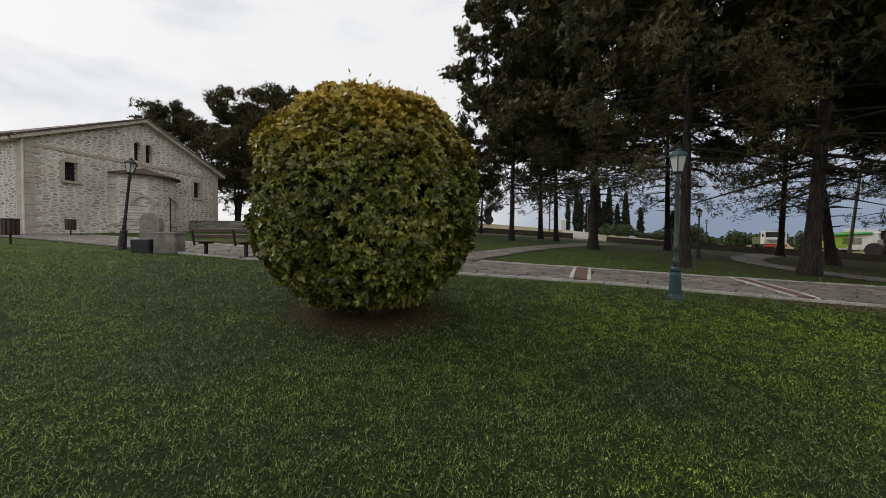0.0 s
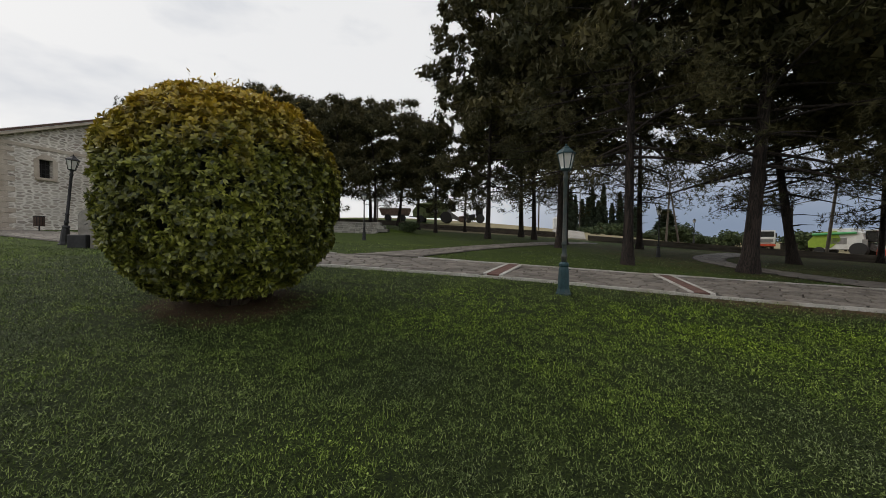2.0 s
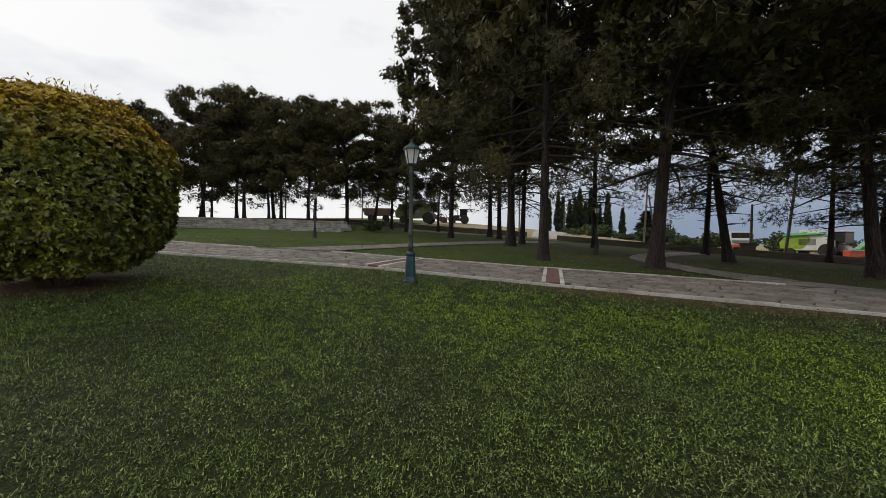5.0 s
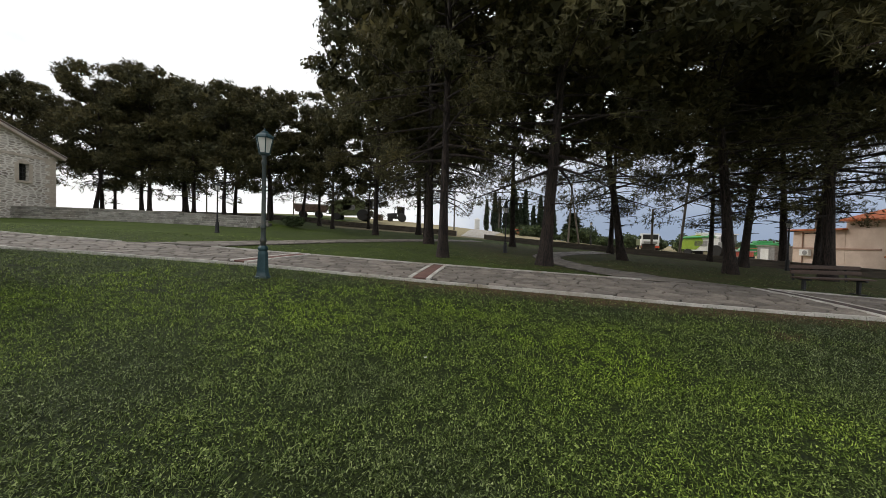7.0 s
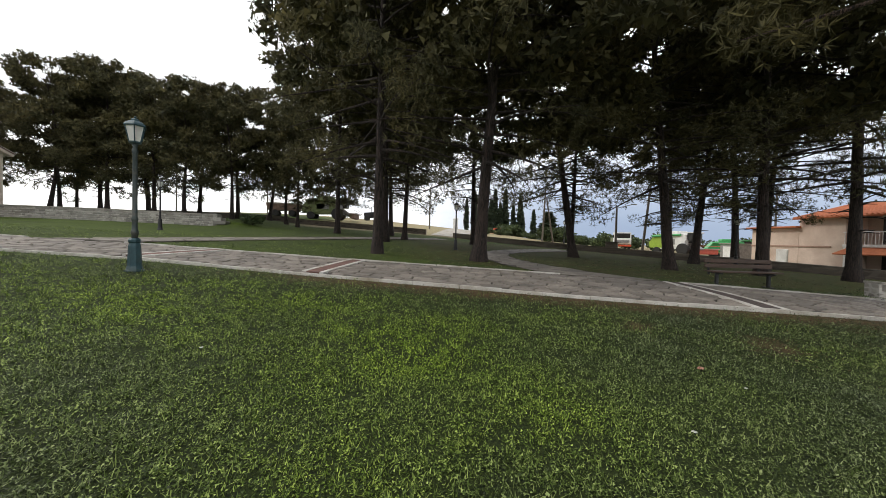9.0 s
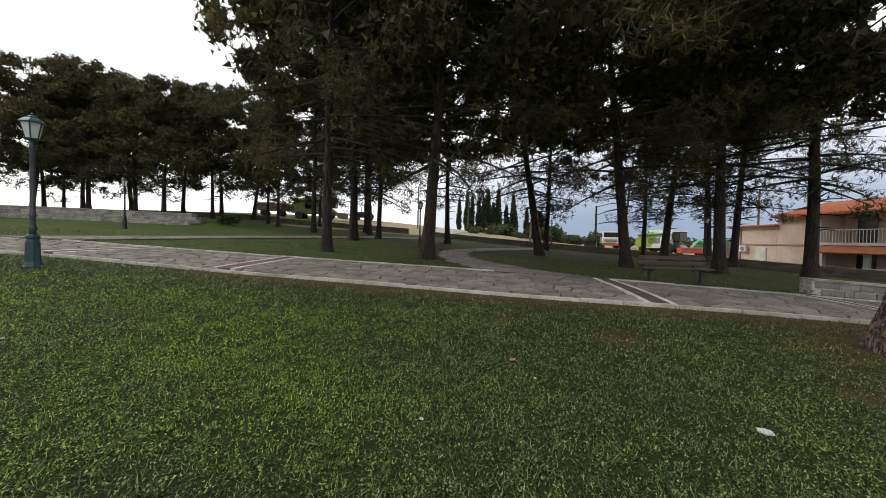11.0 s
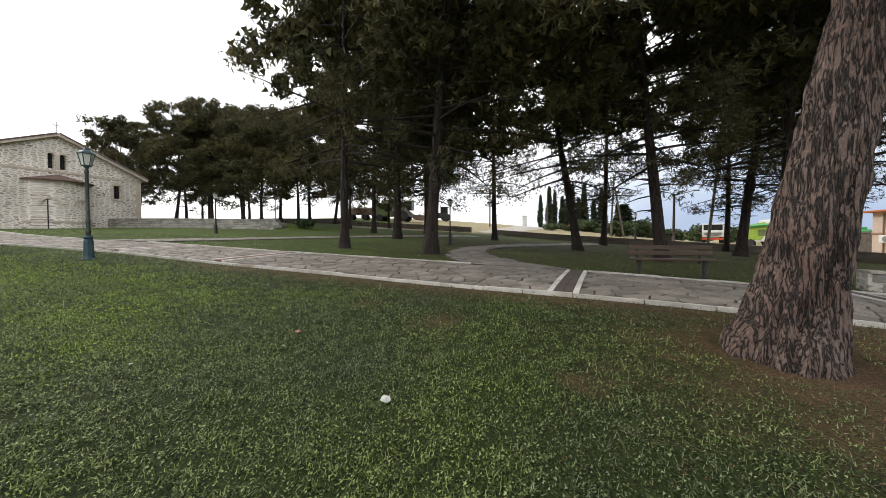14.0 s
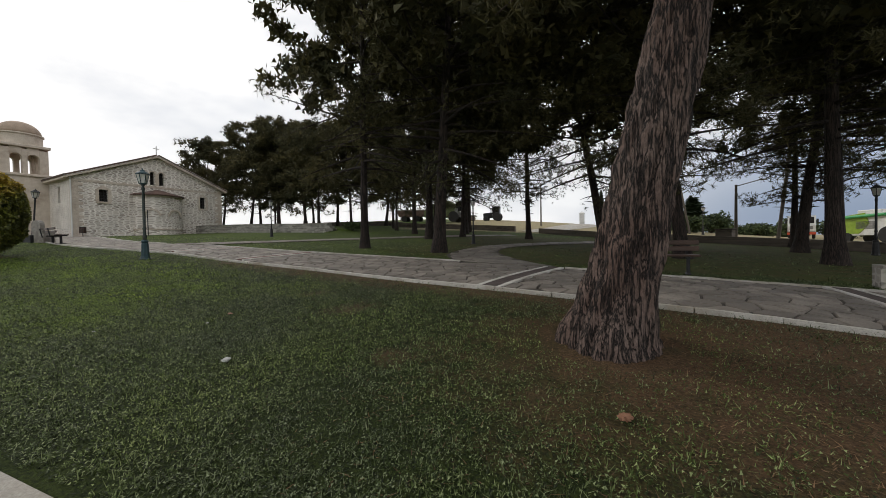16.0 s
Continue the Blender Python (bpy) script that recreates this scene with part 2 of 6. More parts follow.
def ground_material():
    m, nt, nodes, links, bsdf = mat_new("lawn_and_litter")
    at = nodes.new("ShaderNodeAttribute")
    at.attribute_name = "cover"
    sp = nodes.new("ShaderNodeSeparateColor")
    links.new(at.outputs["Color"], sp.inputs[0])
    fine = noise_node(nt, 45.0, 5.0, 0.7)
    mid = noise_node(nt, 3.0, 5.0, 0.65)
    broad = noise_node(nt, 0.35, 4.0, 0.6)
    g = ramp_node(nt, fine.outputs["Fac"], [(0.3, (0.012, 0.021, 0.004)), (0.7, (0.08, 0.118, 0.016))]).outputs["Color"]
    k = ramp_node(nt, mid.outputs["Fac"], [(0.3, (0.7, 0.75, 0.7)), (0.7, (1.25, 1.2, 1.1))]).outputs["Color"]
    g = mix_node(nt, 1.0, g, k, "MULTIPLY")
    k2 = ramp_node(nt, broad.outputs["Fac"], [(0.35, (0.8, 0.8, 0.85)), (0.65, (1.15, 1.15, 1.0))]).outputs["Color"]
    g = mix_node(nt, 1.0, g, k2, "MULTIPLY")
    litter = ramp_node(nt, fine.outputs["Fac"], [(0.3, (0.026, 0.016, 0.009)), (0.7, (0.14, 0.083, 0.043))]).outputs["Color"]
    dry = ramp_node(nt, fine.outputs["Fac"], [(0.3, (0.16, 0.13, 0.07)), (0.7, (0.36, 0.31, 0.18))]).outputs["Color"]

    def broken(ch):
        a = nodes.new("ShaderNodeMath")
        a.operation = "MULTIPLY_ADD"
        a.inputs[1].default_value, a.inputs[2].default_value = 0.9, -0.45
        links.new(mid.outputs["Fac"], a.inputs[0])
        b = nodes.new("ShaderNodeMath")
        b.operation = "ADD"
        links.new(a.outputs[0], b.inputs[0])
        links.new(sp.outputs[ch], b.inputs[1])
        r = nodes.new("ShaderNodeMapRange")
        r.inputs["From Min"].default_value, r.inputs["From Max"].default_value = 0.3, 0.7
        links.new(b.outputs[0], r.inputs["Value"])
        return r.outputs[0]
    # shade in the gaps between grass blades, painted as a darker ground colour
    gap_shade = ramp_node(nt, fine.outputs["Fac"], [(0.38, (0.004, 0.007, 0.003)), (0.66, (0.034, 0.046, 0.011))]).outputs["Color"]
    g = mix_node(nt, sp.outputs["Blue"], g, gap_shade)
    col = mix_node(nt, broken("Red"), g, litter)
    col = mix_node(nt, broken("Green"), col, dry)
    links.new(col, bsdf.inputs["Base Color"])
    bsdf.inputs["Roughness"].default_value = 0.95
    bsdf.inputs["Specular IOR Level"].default_value = 0.2
    bump_node(nt, bsdf, fine.outputs["Fac"], 0.7, 0.03)
    return m


def glass_material(name, tint=(0.8, 0.85, 0.85), rough=0.25):
    m, nt, nodes, links, bsdf = mat_new(name)
    bsdf.inputs["Base Color"].default_value = rgb(tint)
    bsdf.inputs["Roughness"].default_value = rough
    bsdf.inputs["Transmission Weight"].default_value = 0.5
    bsdf.inputs["IOR"].default_value = 1.3
    return m


M_GROUND = ground_material()
M_GRASS = foliage("grass_blades", (0.006, 0.011, 0.003), (0.24, 0.268, 0.16), patch=0.55, rough=0.6, trans=0.08, low=(0.8, 0.82, 0.95), high=(1.3, 1.38, 0.85), gloss=0.3, lush_lit=(1.5, 1.72, 0.4), mid=(0.058, 0.082, 0.02))
M_LITTER = foliage("fallen_needles", (0.06, 0.035, 0.018), (0.2, 0.12, 0.065), patch=1.0, rough=0.9, trans=0.0)
M_NEEDLE = foliage("pine_needles", (0.04, 0.044, 0.024), (0.112, 0.114, 0.058), patch=0.4, low=(0.75, 0.75, 0.75), high=(1.5, 1.25, 0.95), rough=0.75, trans=0.15, gloss=0.25)
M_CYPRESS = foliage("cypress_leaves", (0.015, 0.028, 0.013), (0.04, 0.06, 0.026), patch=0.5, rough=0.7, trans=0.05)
M_BUSH = foliage("shrub_leaves", (0.028, 0.042, 0.008), (0.3, 0.31, 0.05), tip=((0.28, 0.2, 0.015), (0.62, 0.43, 0.04)), tip_z=(2.75, 3.55), patch=1.6, rough=0.38, trans=0.15)
M_SCRUB = foliage("far_scrub", (0.03, 0.05, 0.02), (0.09, 0.12, 0.045), patch=0.3, rough=0.8, trans=0.05)
M_BARK = bark_material("pine_bark", (0.008, 0.006, 0.005), (0.06, 0.044, 0.037))
M_BARK_BIG = bark_material("old_pine_bark", (0.012, 0.008, 0.006), (0.155, 0.112, 0.095))
M_TWIG = surface("shrub_wood", (0.03, 0.022, 0.014), (0.07, 0.05, 0.03), 6, 0.9)
M_FLAG = surface("flagstone", (0.125, 0.108, 0.092), (0.25, 0.22, 0.187), 2.2, 0.75, fine=38, bump=0.45, per_piece=0.28, dirt=(0.15, 0.13, 0.11))
M_JOINT = surface("sand_joint", (0.035, 0.03, 0.024), (0.075, 0.064, 0.05), 5, 0.95)
M_CURB = surface("pale_stone_kerb", (0.42, 0.4, 0.36), (0.62, 0.59, 0.54), 3, 0.85, bump=0.4, dirt=(0.3, 0.26, 0.2))
M_KERB = surface("pale_concrete", (0.29, 0.268, 0.232), (0.44, 0.41, 0.36), 3, 0.85, bump=0.4, dirt=(0.2, 0.17, 0.13))
M_MARBLE = surface("white_marble_strip", (0.5, 0.48, 0.44), (0.68, 0.66, 0.62), 4, 0.6, bump=0.2, dirt=(0.32, 0.29, 0.25))
M_BRICKDARK = surface("dark_brown_paver", (0.05, 0.038, 0.034), (0.09, 0.066, 0.058), 6, 0.85, per_piece=0.2)
M_BRICKRED = surface("red_brown_paver", (0.115, 0.06, 0.048), (0.18, 0.095, 0.075), 6, 0.85, per_piece=0.2)
M_CHURCH = stone_wall_material("rubble_stone", (0.44, 0.385, 0.335), (0.71, 0.665, 0.605), (0.86, 0.825, 0.78))
M_ASHLAR = surface("dressed_stone", (0.55, 0.47, 0.39), (0.67, 0.59, 0.5), 2.0, 0.85, bump=0.4, dirt=(0.42, 0.34, 0.27))
M_RETAIN = stone_wall_material("dry_grey_stone", (0.3, 0.28, 0.25), (0.45, 0.43, 0.39), (0.55, 0.53, 0.49), 0.4, 0.14)
M_ROOFTILE = surface("weathered_roof_tile", (0.1, 0.062, 0.05), (0.17, 0.1, 0.08), 3, 0.85, dirt=(0.07, 0.055, 0.05))
M_ORANGE = surface("orange_roof_tile", (0.38, 0.11, 0.045), (0.52, 0.17, 0.07), 3, 0.8)
M_WINDARK = surface("dark_window", (0.012, 0.012, 0.013), (0.03, 0.028, 0.026), 4, 0.25, bump=0.0)
M_WOODRED = surface("varnished_bench_wood", (0.04, 0.022, 0.015), (0.085, 0.046, 0.03), 5, 0.5, stretch=(0.15, 1, 1), bump=0.25)
M_IRON = surface("dark_cast_iron", (0.018, 0.018, 0.02), (0.04, 0.04, 0.042), 8, 0.55, 0.3)
M_TEAL = surface("weathered_teal_paint", (0.01, 0.036, 0.046), (0.028, 0.076, 0.088), 7, 0.5, 0.2, dirt=(0.06, 0.08, 0.08))
M_TEALD = surface("faded_grey_green_paint", (0.022, 0.036, 0.035), (0.05, 0.066, 0.064), 9, 0.55, 0.2, dirt=(0.1, 0.09, 0.07))
M_GLASS = glass_material("frosted_lantern_glass", (0.88, 0.87, 0.83), 0.55)
M_PINKWALL = surface("salmon_render", (0.6, 0.47, 0.385), (0.7, 0.56, 0.47), 1.2, 0.9, dirt=(0.5, 0.37, 0.3))
M_WHITE = surface("white_paint", (0.7, 0.7, 0.68), (0.82, 0.82, 0.8), 2, 0.6, dirt=(0.55, 0.53, 0.5))
M_LIME = surface("lime_green_paint", (0.24, 0.37, 0.03), (0.33, 0.47, 0.05), 3, 0.4)
M_GREENP = surface("green_paint", (0.04, 0.3, 0.09), (0.07, 0.4, 0.13), 3, 0.4)
M_REDP = surface("red_orange_paint", (0.55, 0.06, 0.025), (0.7, 0.1, 0.04), 3, 0.45)
M_RUBBER = surface("black_rubber", (0.015, 0.015, 0.016), (0.035, 0.033, 0.031), 10, 0.85)
M_STEEL = surface("dull_steel", (0.2, 0.2, 0.2), (0.36, 0.35, 0.34), 5, 0.5, 0.6)
M_OLIVE = surface("faded_olive_paint", (0.09, 0.12, 0.045), (0.17, 0.19, 0.08), 3, 0.6)
M_POLE = surface("grey_pole_wood", (0.09, 0.075, 0.06), (0.17, 0.145, 0.12), 4, 0.9, stretch=(1, 1, 0.1))
M_PAPER = surface("crumpled_white_paper", (0.38, 0.38, 0.37), (0.6, 0.6, 0.58), 9, 0.8)
M_FONT = surface("worn_grey_stone", (0.19, 0.175, 0.155), (0.36, 0.335, 0.3), 5, 0.85, bump=0.4, dirt=(0.15, 0.13, 0.11))
M_DOME = surface("weathered_dome_lead", (0.3, 0.23, 0.17), (0.42, 0.32, 0.24), 2, 0.8)


# ---- building helpers ----
def link_mesh(name, verts, faces, material, parent=None, label="", smooth=False):
    me = bpy.data.meshes.new(name)
    me.from_pydata(verts, [], faces)
    me.materials.append(material)
    if smooth:
        me.shade_smooth()
    ob = new(name, me)
    if parent is not None:
        ob.parent = parent
    if label:
        ob["label"] = label
    return ob


def tri_mesh(name, v, material, parent=None):
    """A mesh of loose triangles or quads from an array (n, 3 or 4, 3)."""
    n, k = v.shape[0], v.shape[1]
    me = bpy.data.meshes.new(name)
    me.vertices.add(n * k)
    me.vertices.foreach_set("co", v.astype(np.float32).ravel())
    me.loops.add(n * k)
    me.loops.foreach_set("vertex_index", np.arange(n * k, dtype=np.int32))
    me.polygons.add(n)
    me.polygons.foreach_set("loop_start", np.arange(0, n * k, k, dtype=np.int32))
    me.update(calc_edges=True)
    me.materials.append(material)
    ob = new(name, me)
    if parent is not None:
        ob.parent = parent
    return ob


def part(name, bm, material, parent=None, label="", smooth=False):
    me = bpy.data.meshes.new(name)
    bm.to_mesh(me)
    bm.free()
    me.materials.append(material)
    if smooth:
        me.shade_smooth()
    ob = new(name, me)
    if parent is not None:
        ob.parent = parent
    if label:
        ob["label"] = label
    return ob


def thing(name, m, label, category, group="", kind=""):
    ob = new(name)
    ob.empty_display_size = 0.2
    ob.matrix_basis = m
    return tagged(ob, label, category, group, kind)


def box_into(bm, cx, cy, cz, sx, sy, sz, m=None, bevel=0.0):
    r = bmesh.ops.create_cube(bm, size=1.0)
    vs = r["verts"]
    bmesh.ops.scale(bm, vec=(sx, sy, sz), verts=vs)
    bmesh.ops.translate(bm, vec=(cx, cy, cz), verts=vs)
    if m is not None:
        bmesh.ops.transform(bm, matrix=m, verts=vs)
    if bevel:
        es = list({e for v in vs for e in v.link_edges})
        bmesh.ops.bevel(bm, geom=es, offset=bevel, segments=1, affect="EDGES")


def box(cx, cy, cz, sx, sy, sz, bevel=0.01, m=None):
    bm = bmesh.new()
    box_into(bm, cx, cy, cz, sx, sy, sz, m, bevel)
    return bm


def lathe(profile, n=16, m=None, turn=0.0):
    """A solid of revolution about z: profile of (radius, z)."""
    bm = bmesh.new()
    rings = []
    for r, z in profile:
        rings.append([bm.verts.new((r * math.cos(turn + math.tau * i / n), r * math.sin(turn + math.tau * i / n), z)) for i in range(n)])
    for a, b in zip(rings, rings[1:]):
        for i in range(n):
            bm.faces.new((a[i], a[(i + 1) % n], b[(i + 1) % n], b[i]))
    bm.faces.new(list(reversed(rings[0])))
    bm.faces.new(rings[-1])
    if m is not None:
        bm.transform(m)
    return bm


def tube_between(p, q, r0, r1=None, n=8):
    p, q = Vector(p), Vector(q)
    d = q - p
    m = Matrix.Translation(p) @ d.to_track_quat("Z", "Y").to_matrix().to_4x4()
    return lathe([(r0, 0), (r0 if r1 is None else r1, d.length)], n, m)


def extrude_poly(pts, depth, m=None):
    """A polygon in x-z, given anticlockwise seen from -y, made thick from y = 0 to y = depth."""
    bm = bmesh.new()
    a = [bm.verts.new((x, 0, z)) for x, z in pts]
    b = [bm.verts.new((x, depth, z)) for x, z in pts]
    bm.faces.new(a)
    bm.faces.new(list(reversed(b)))
    n = len(pts)
    for i in range(n):
        bm.faces.new((a[(i + 1) % n], a[i], b[i], b[(i + 1) % n]))
    if m is not None:
        bm.transform(m)
    bmesh.ops.recalc_face_normals(bm, faces=bm.faces)
    return bm


def in_poly(x, y, pts):
    hit = False
    for (x0, y0), (x1, y1) in zip(pts, pts[1:] + pts[:1]):
        if (y0 > y) != (y1 > y) and x < x0 + (x1 - x0) * (y - y0) / (y1 - y0):
            hit = not hit
    return hit


def pierced(outline, holes, depth):
    """A wall of this outline (x, z), with openings right through it."""
    loops = [list(outline)] + [list(h) for h in holes]
    co, edges = [], []
    for l in loops:
        o = len(co)
        co += [Vector(p) for p in l]
        edges += [(o + i, o + (i + 1) % len(l)) for i in range(len(l))]
    vs, es, fs, *_ = geometry.delaunay_2d_cdt(co, edges, [], 0, 1e-5)
    bm = bmesh.new()
    a = [bm.verts.new((v.x, 0, v.y)) for v in vs]
    b = [bm.verts.new((v.x, depth, v.y)) for v in vs]
    for f in fs:
        c = sum((vs[i] for i in f), Vector((0, 0))) / len(f)
        if in_poly(c.x, c.y, loops[0]) and not any(in_poly(c.x, c.y, h) for h in loops[1:]):
            bm.faces.new([a[i] for i in f])
            bm.faces.new([b[i] for i in reversed(f)])
    bm.edges.ensure_lookup_table()
    rim = [e for e in bm.edges if len(e.link_faces) == 1 and e.verts[0].co.y == 0]
    twin = dict(zip(a, b))
    for e in rim:
        p, q = e.verts
        bm.faces.new((p, q, twin[q], twin[p]))
    bmesh.ops.recalc_face_normals(bm, faces=bm.faces)
    return bm


# ---- the lie of the land ----
def soft_clip(v, a, b, k=4.0):
    lo = k * np.logaddexp(0, (v - a) / k) + a
    return b - k * np.logaddexp(0, (b - lo) / k)


WALL_Y, WALL_X0, WALL_X1 = 28.5, -23.0, -4.9


def gz(x, y):
    """The ground's height: a lawn bank falling to the east, a rise to the north-west, a terrace behind the retaining wall."""
    x, y = np.asarray(x, float), np.asarray(y, float)
    u, v = soft_clip(x, -36, 50) / 10, soft_clip(y, -14, 72) / 10
    s = 1 / (1 + np.exp(np.clip((y - 4.5) / 2.0, -60, 60)))
    z = (0.1524 - 0.4443 * u + 0.3027 * v - 0.3015 * s - 0.0127 * s * u - 0.0114 * u * u + 0.0526 * u * v + 0.0265 * v * v
         - 0.0162 * u * u * v - 0.0103 * u * v * v + 0.0094 * u ** 3 + 0.0033 * v ** 3 + 0.2862 * np.exp(-((x - 18.2) ** 2 + (y - 4.2) ** 2) / 18))
    d = np.clip(y - WALL_Y, 0, None)
    step = np.where(y > WALL_Y, 0.65 * np.exp(-d / 14), 0.0) / (1 + np.exp(np.clip((x - WALL_X1 - 0.6 + 1.5 * np.exp(-d)) * 1.2, -60, 60)))
    ease = 0.65 / (1 + np.exp(-np.clip((x - WALL_X1 - 0.3) * 3, -60, 60))) * np.exp(-((x - WALL_X1 - 0.6) / 2.5) ** 2) * np.exp(-((y - WALL_Y - 0.5) / 1.8) ** 2) * 0.5
    return z + step + ease


def gzf(x, y):
    return float(gz(x, y))


BUSH = (-0.86, 4.42)
BIG = (18.0, 2.86)

# near edge and far edge of the main walk, west to east
FRONT = [(-40, 21.5), (-28, 16.6), (-18, 12.9), (-11, 10.45), (-6, 8.95), (-2.2, 8.3), (0.4, 8.2), (3.8, 7.95), (7.2, 7.3), (9.5, 6.95), (11.9, 6.5), (14, 5.85), (16.15, 5.05), (18.2, 4.45), (20.6, 4.28), (23, 4.0), (28, 2.6), (36, -0.5)]
BACK = [(-40, 26.5), (-28, 20.6), (-18, 16.4), (-11, 13.6), (-6, 11.9), (-2.4, 11.35), (0.9, 11.3), (4.6, 10.75), (8.1, 10.3), (10.4, 10.15), (12.6, 9.95), (14.4, 9.6), (17.4, 8.75), (19.4, 8.1), (21.4, 8.05), (24.0, 7.8), (29.5, 6.2), (38, 3.0)]
BR1_L = [(-1.5, 11.4), (-0.4, 13.3), (0.7, 15.4), (2.6, 19.2), (5.6, 24.4), (8.6, 28.4), (12.0, 31.5)]
BR1_R = [(0.9, 11.5), (1.3, 12.8), (2.0, 14.2), (3.6, 17.6), (6.2, 22.0), (9.4, 26.4), (13.0, 30.2)]
BR2_L = [(14.2, 9.7), (13.5, 10.8), (13.0, 12.2), (12.9, 15.0), (13.5, 18.0), (15.6, 21.6), (18.6, 25.0), (21.5, 28.0)]
BR2_R = [(17.5, 8.8), (16.2, 10.6), (15.0, 12.8), (14.5, 14.8), (14.8, 17.4), (16.6, 20.4), (19.6, 23.6), (22.8, 26.6)]


def poly_at(poly, n):
    """n points evenly by parameter along a smoothed polyline."""
    p = np.array(poly, float)
    t = np.linspace(0, len(p) - 1, n)
    out = np.zeros((n, 2))
    for j, s in enumerate(t):
        i = min(int(s), len(p) - 2)
        f = s - i
        p0, p1, p2, p3 = p[max(i - 1, 0)], p[i], p[i + 1], p[min(i + 2, len(p) - 1)]
        out[j] = 0.5 * (2 * p1 + (p2 - p0) * f + (2 * p0 - 5 * p1 + 4 * p2 - p3) * f * f + (3 * p1 - p0 - 3 * p2 + p3) * f ** 3)
    return out


def front_y(x):
    p = np.array(FRONT)
    return np.interp(x, p[:, 0], p[:, 1])


def back_y(x):
    p = np.array(BACK)
    return np.interp(x, p[:, 0], p[:, 1])


def smooth01(v):
    v = np.clip(v, 0, 1)
    return v * v * (3 - 2 * v)


def cover_at(x, y):
    """How far needle litter (first) and dry straw (second) take over from grass."""
    fy, by = front_y(x), back_y(x)
    lit = 0.66 * np.exp(-((fy - y - 0.1) / 1.0) ** 2) * smooth01((x - 3) / 6)
    lit = np.maximum(lit, 0.8 * smooth01(1.3 - np.hypot((x - BUSH[0]) / 1.45, (y - BUSH[1]) / 1.4)))
    lit = np.maximum(lit, 0.68 * smooth01(1.25 - np.hypot((x - BIG[0] - 1.8) / 4.8, (y - BIG[1] + 0.3) / 3.0)))
    for px, py, pr in ((14.5, 3.45, 0.55), (17.4, 1.5, 0.5), (13.2, 4.3, 0.4), (16.0, 2.0, 0.4)):
        lit = np.maximum(lit, 0.6 * np.exp(-((x - px) ** 2 + (y - py) ** 2) / (1.1 * pr * pr)))
    lit = np.maximum(lit, 0.42 * smooth01((y - by) / 2) * smooth01((x - 4) / 8) * smooth01((34 - y) / 6))
    dry = smooth01((y - 34 + 0.35 * (x - 10) * (x > 10)) / 7) * 0.9 * smooth01((x + 8) / 10)
    dry = np.maximum(dry, smooth01((y - 62) / 10))
    return np.clip(lit, 0, 1), np.clip(dry, 0, 1)


def build_ground():
    xs = np.concatenate([[-2500, -1200, -600, -300, -180, -120, -90, -70, -55], np.arange(-45, -6, 1.0), np.arange(-6, 26, 0.3), np.arange(26, 52, 1.0), [55, 60, 70, 90, 120, 180, 300, 600, 1200, 2500]])
    ys = np.concatenate([[-2500, -1200, -600, -300, -150, -80, -50, -35, -25, -18, -13], np.arange(-10, 16, 0.3), np.arange(16, 28, 0.6), [28.0, 28.49, 28.51, 28.9], np.arange(29.4, 80, 1.0), [84, 90, 100, 120, 160, 250, 500, 1200, 2500]])
    X, Y = np.meshgrid(xs, ys)
    Z = gz(X, Y)
    nx, ny = len(xs), len(ys)
    verts = np.stack([X, Y, Z], -1).reshape(-1, 3)
    i = np.arange(nx * ny).reshape(ny, nx)
    f = np.stack([i[:-1, :-1], i[:-1, 1:], i[1:, 1:], i[1:, :-1]], -1).reshape(-1, 4)
    ob = link_mesh("ground", verts.tolist(), f.tolist(), M_GROUND, smooth=True)
    lit, dry = cover_at(X.ravel(), Y.ravel())
    bx, by = X.ravel(), Y.ravel()
    # where the shade below the blades goes into the ground colour (blue channel)
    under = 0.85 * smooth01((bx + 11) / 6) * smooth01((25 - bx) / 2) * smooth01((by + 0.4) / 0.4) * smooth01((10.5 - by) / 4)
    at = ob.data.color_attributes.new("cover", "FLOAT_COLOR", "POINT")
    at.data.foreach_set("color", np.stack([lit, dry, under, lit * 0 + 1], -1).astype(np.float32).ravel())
    return tagged(ob, "green lawn with brown pine-needle litter under trees", "ground", kind="structure")


build_ground()


# ---- paved walks ----
def strip(name, left, right, lift, material, n=160, label="", category=""):
    a, b = poly_at(left, n), poly_at(right, n)
    k = 9
    verts, faces = [], []
    for i in range(n):
        for j in range(k):
            p = a[i] + (b[i] - a[i]) * j / (k - 1)
            verts.append((p[0], p[1], gzf(p[0], p[1]) + lift))
    for i in range(n - 1):
        for j in range(k - 1):
            q = i * k + j
            faces.append((q, q + k, q + k + 1, q + 1))
    ob = link_mesh(name, verts, faces, material, smooth=True)
    return tagged(ob, label, category, kind="structure")


PAVE = strip("pavement", FRONT, BACK, 0.02, M_JOINT, 240, "main park walk of irregular grey flagstones with pale kerb", "path")
BRANCH_1 = strip("pavement_1", BR1_L, BR1_R, 0.024, M_JOINT, 90, "narrow flagstone side path crossing the lawn", "path")
BRANCH_2 = strip("pavement_2", BR2_L, BR2_R, 0.024, M_JOINT, 90, "flagstone side path leading back between the pines", "path")


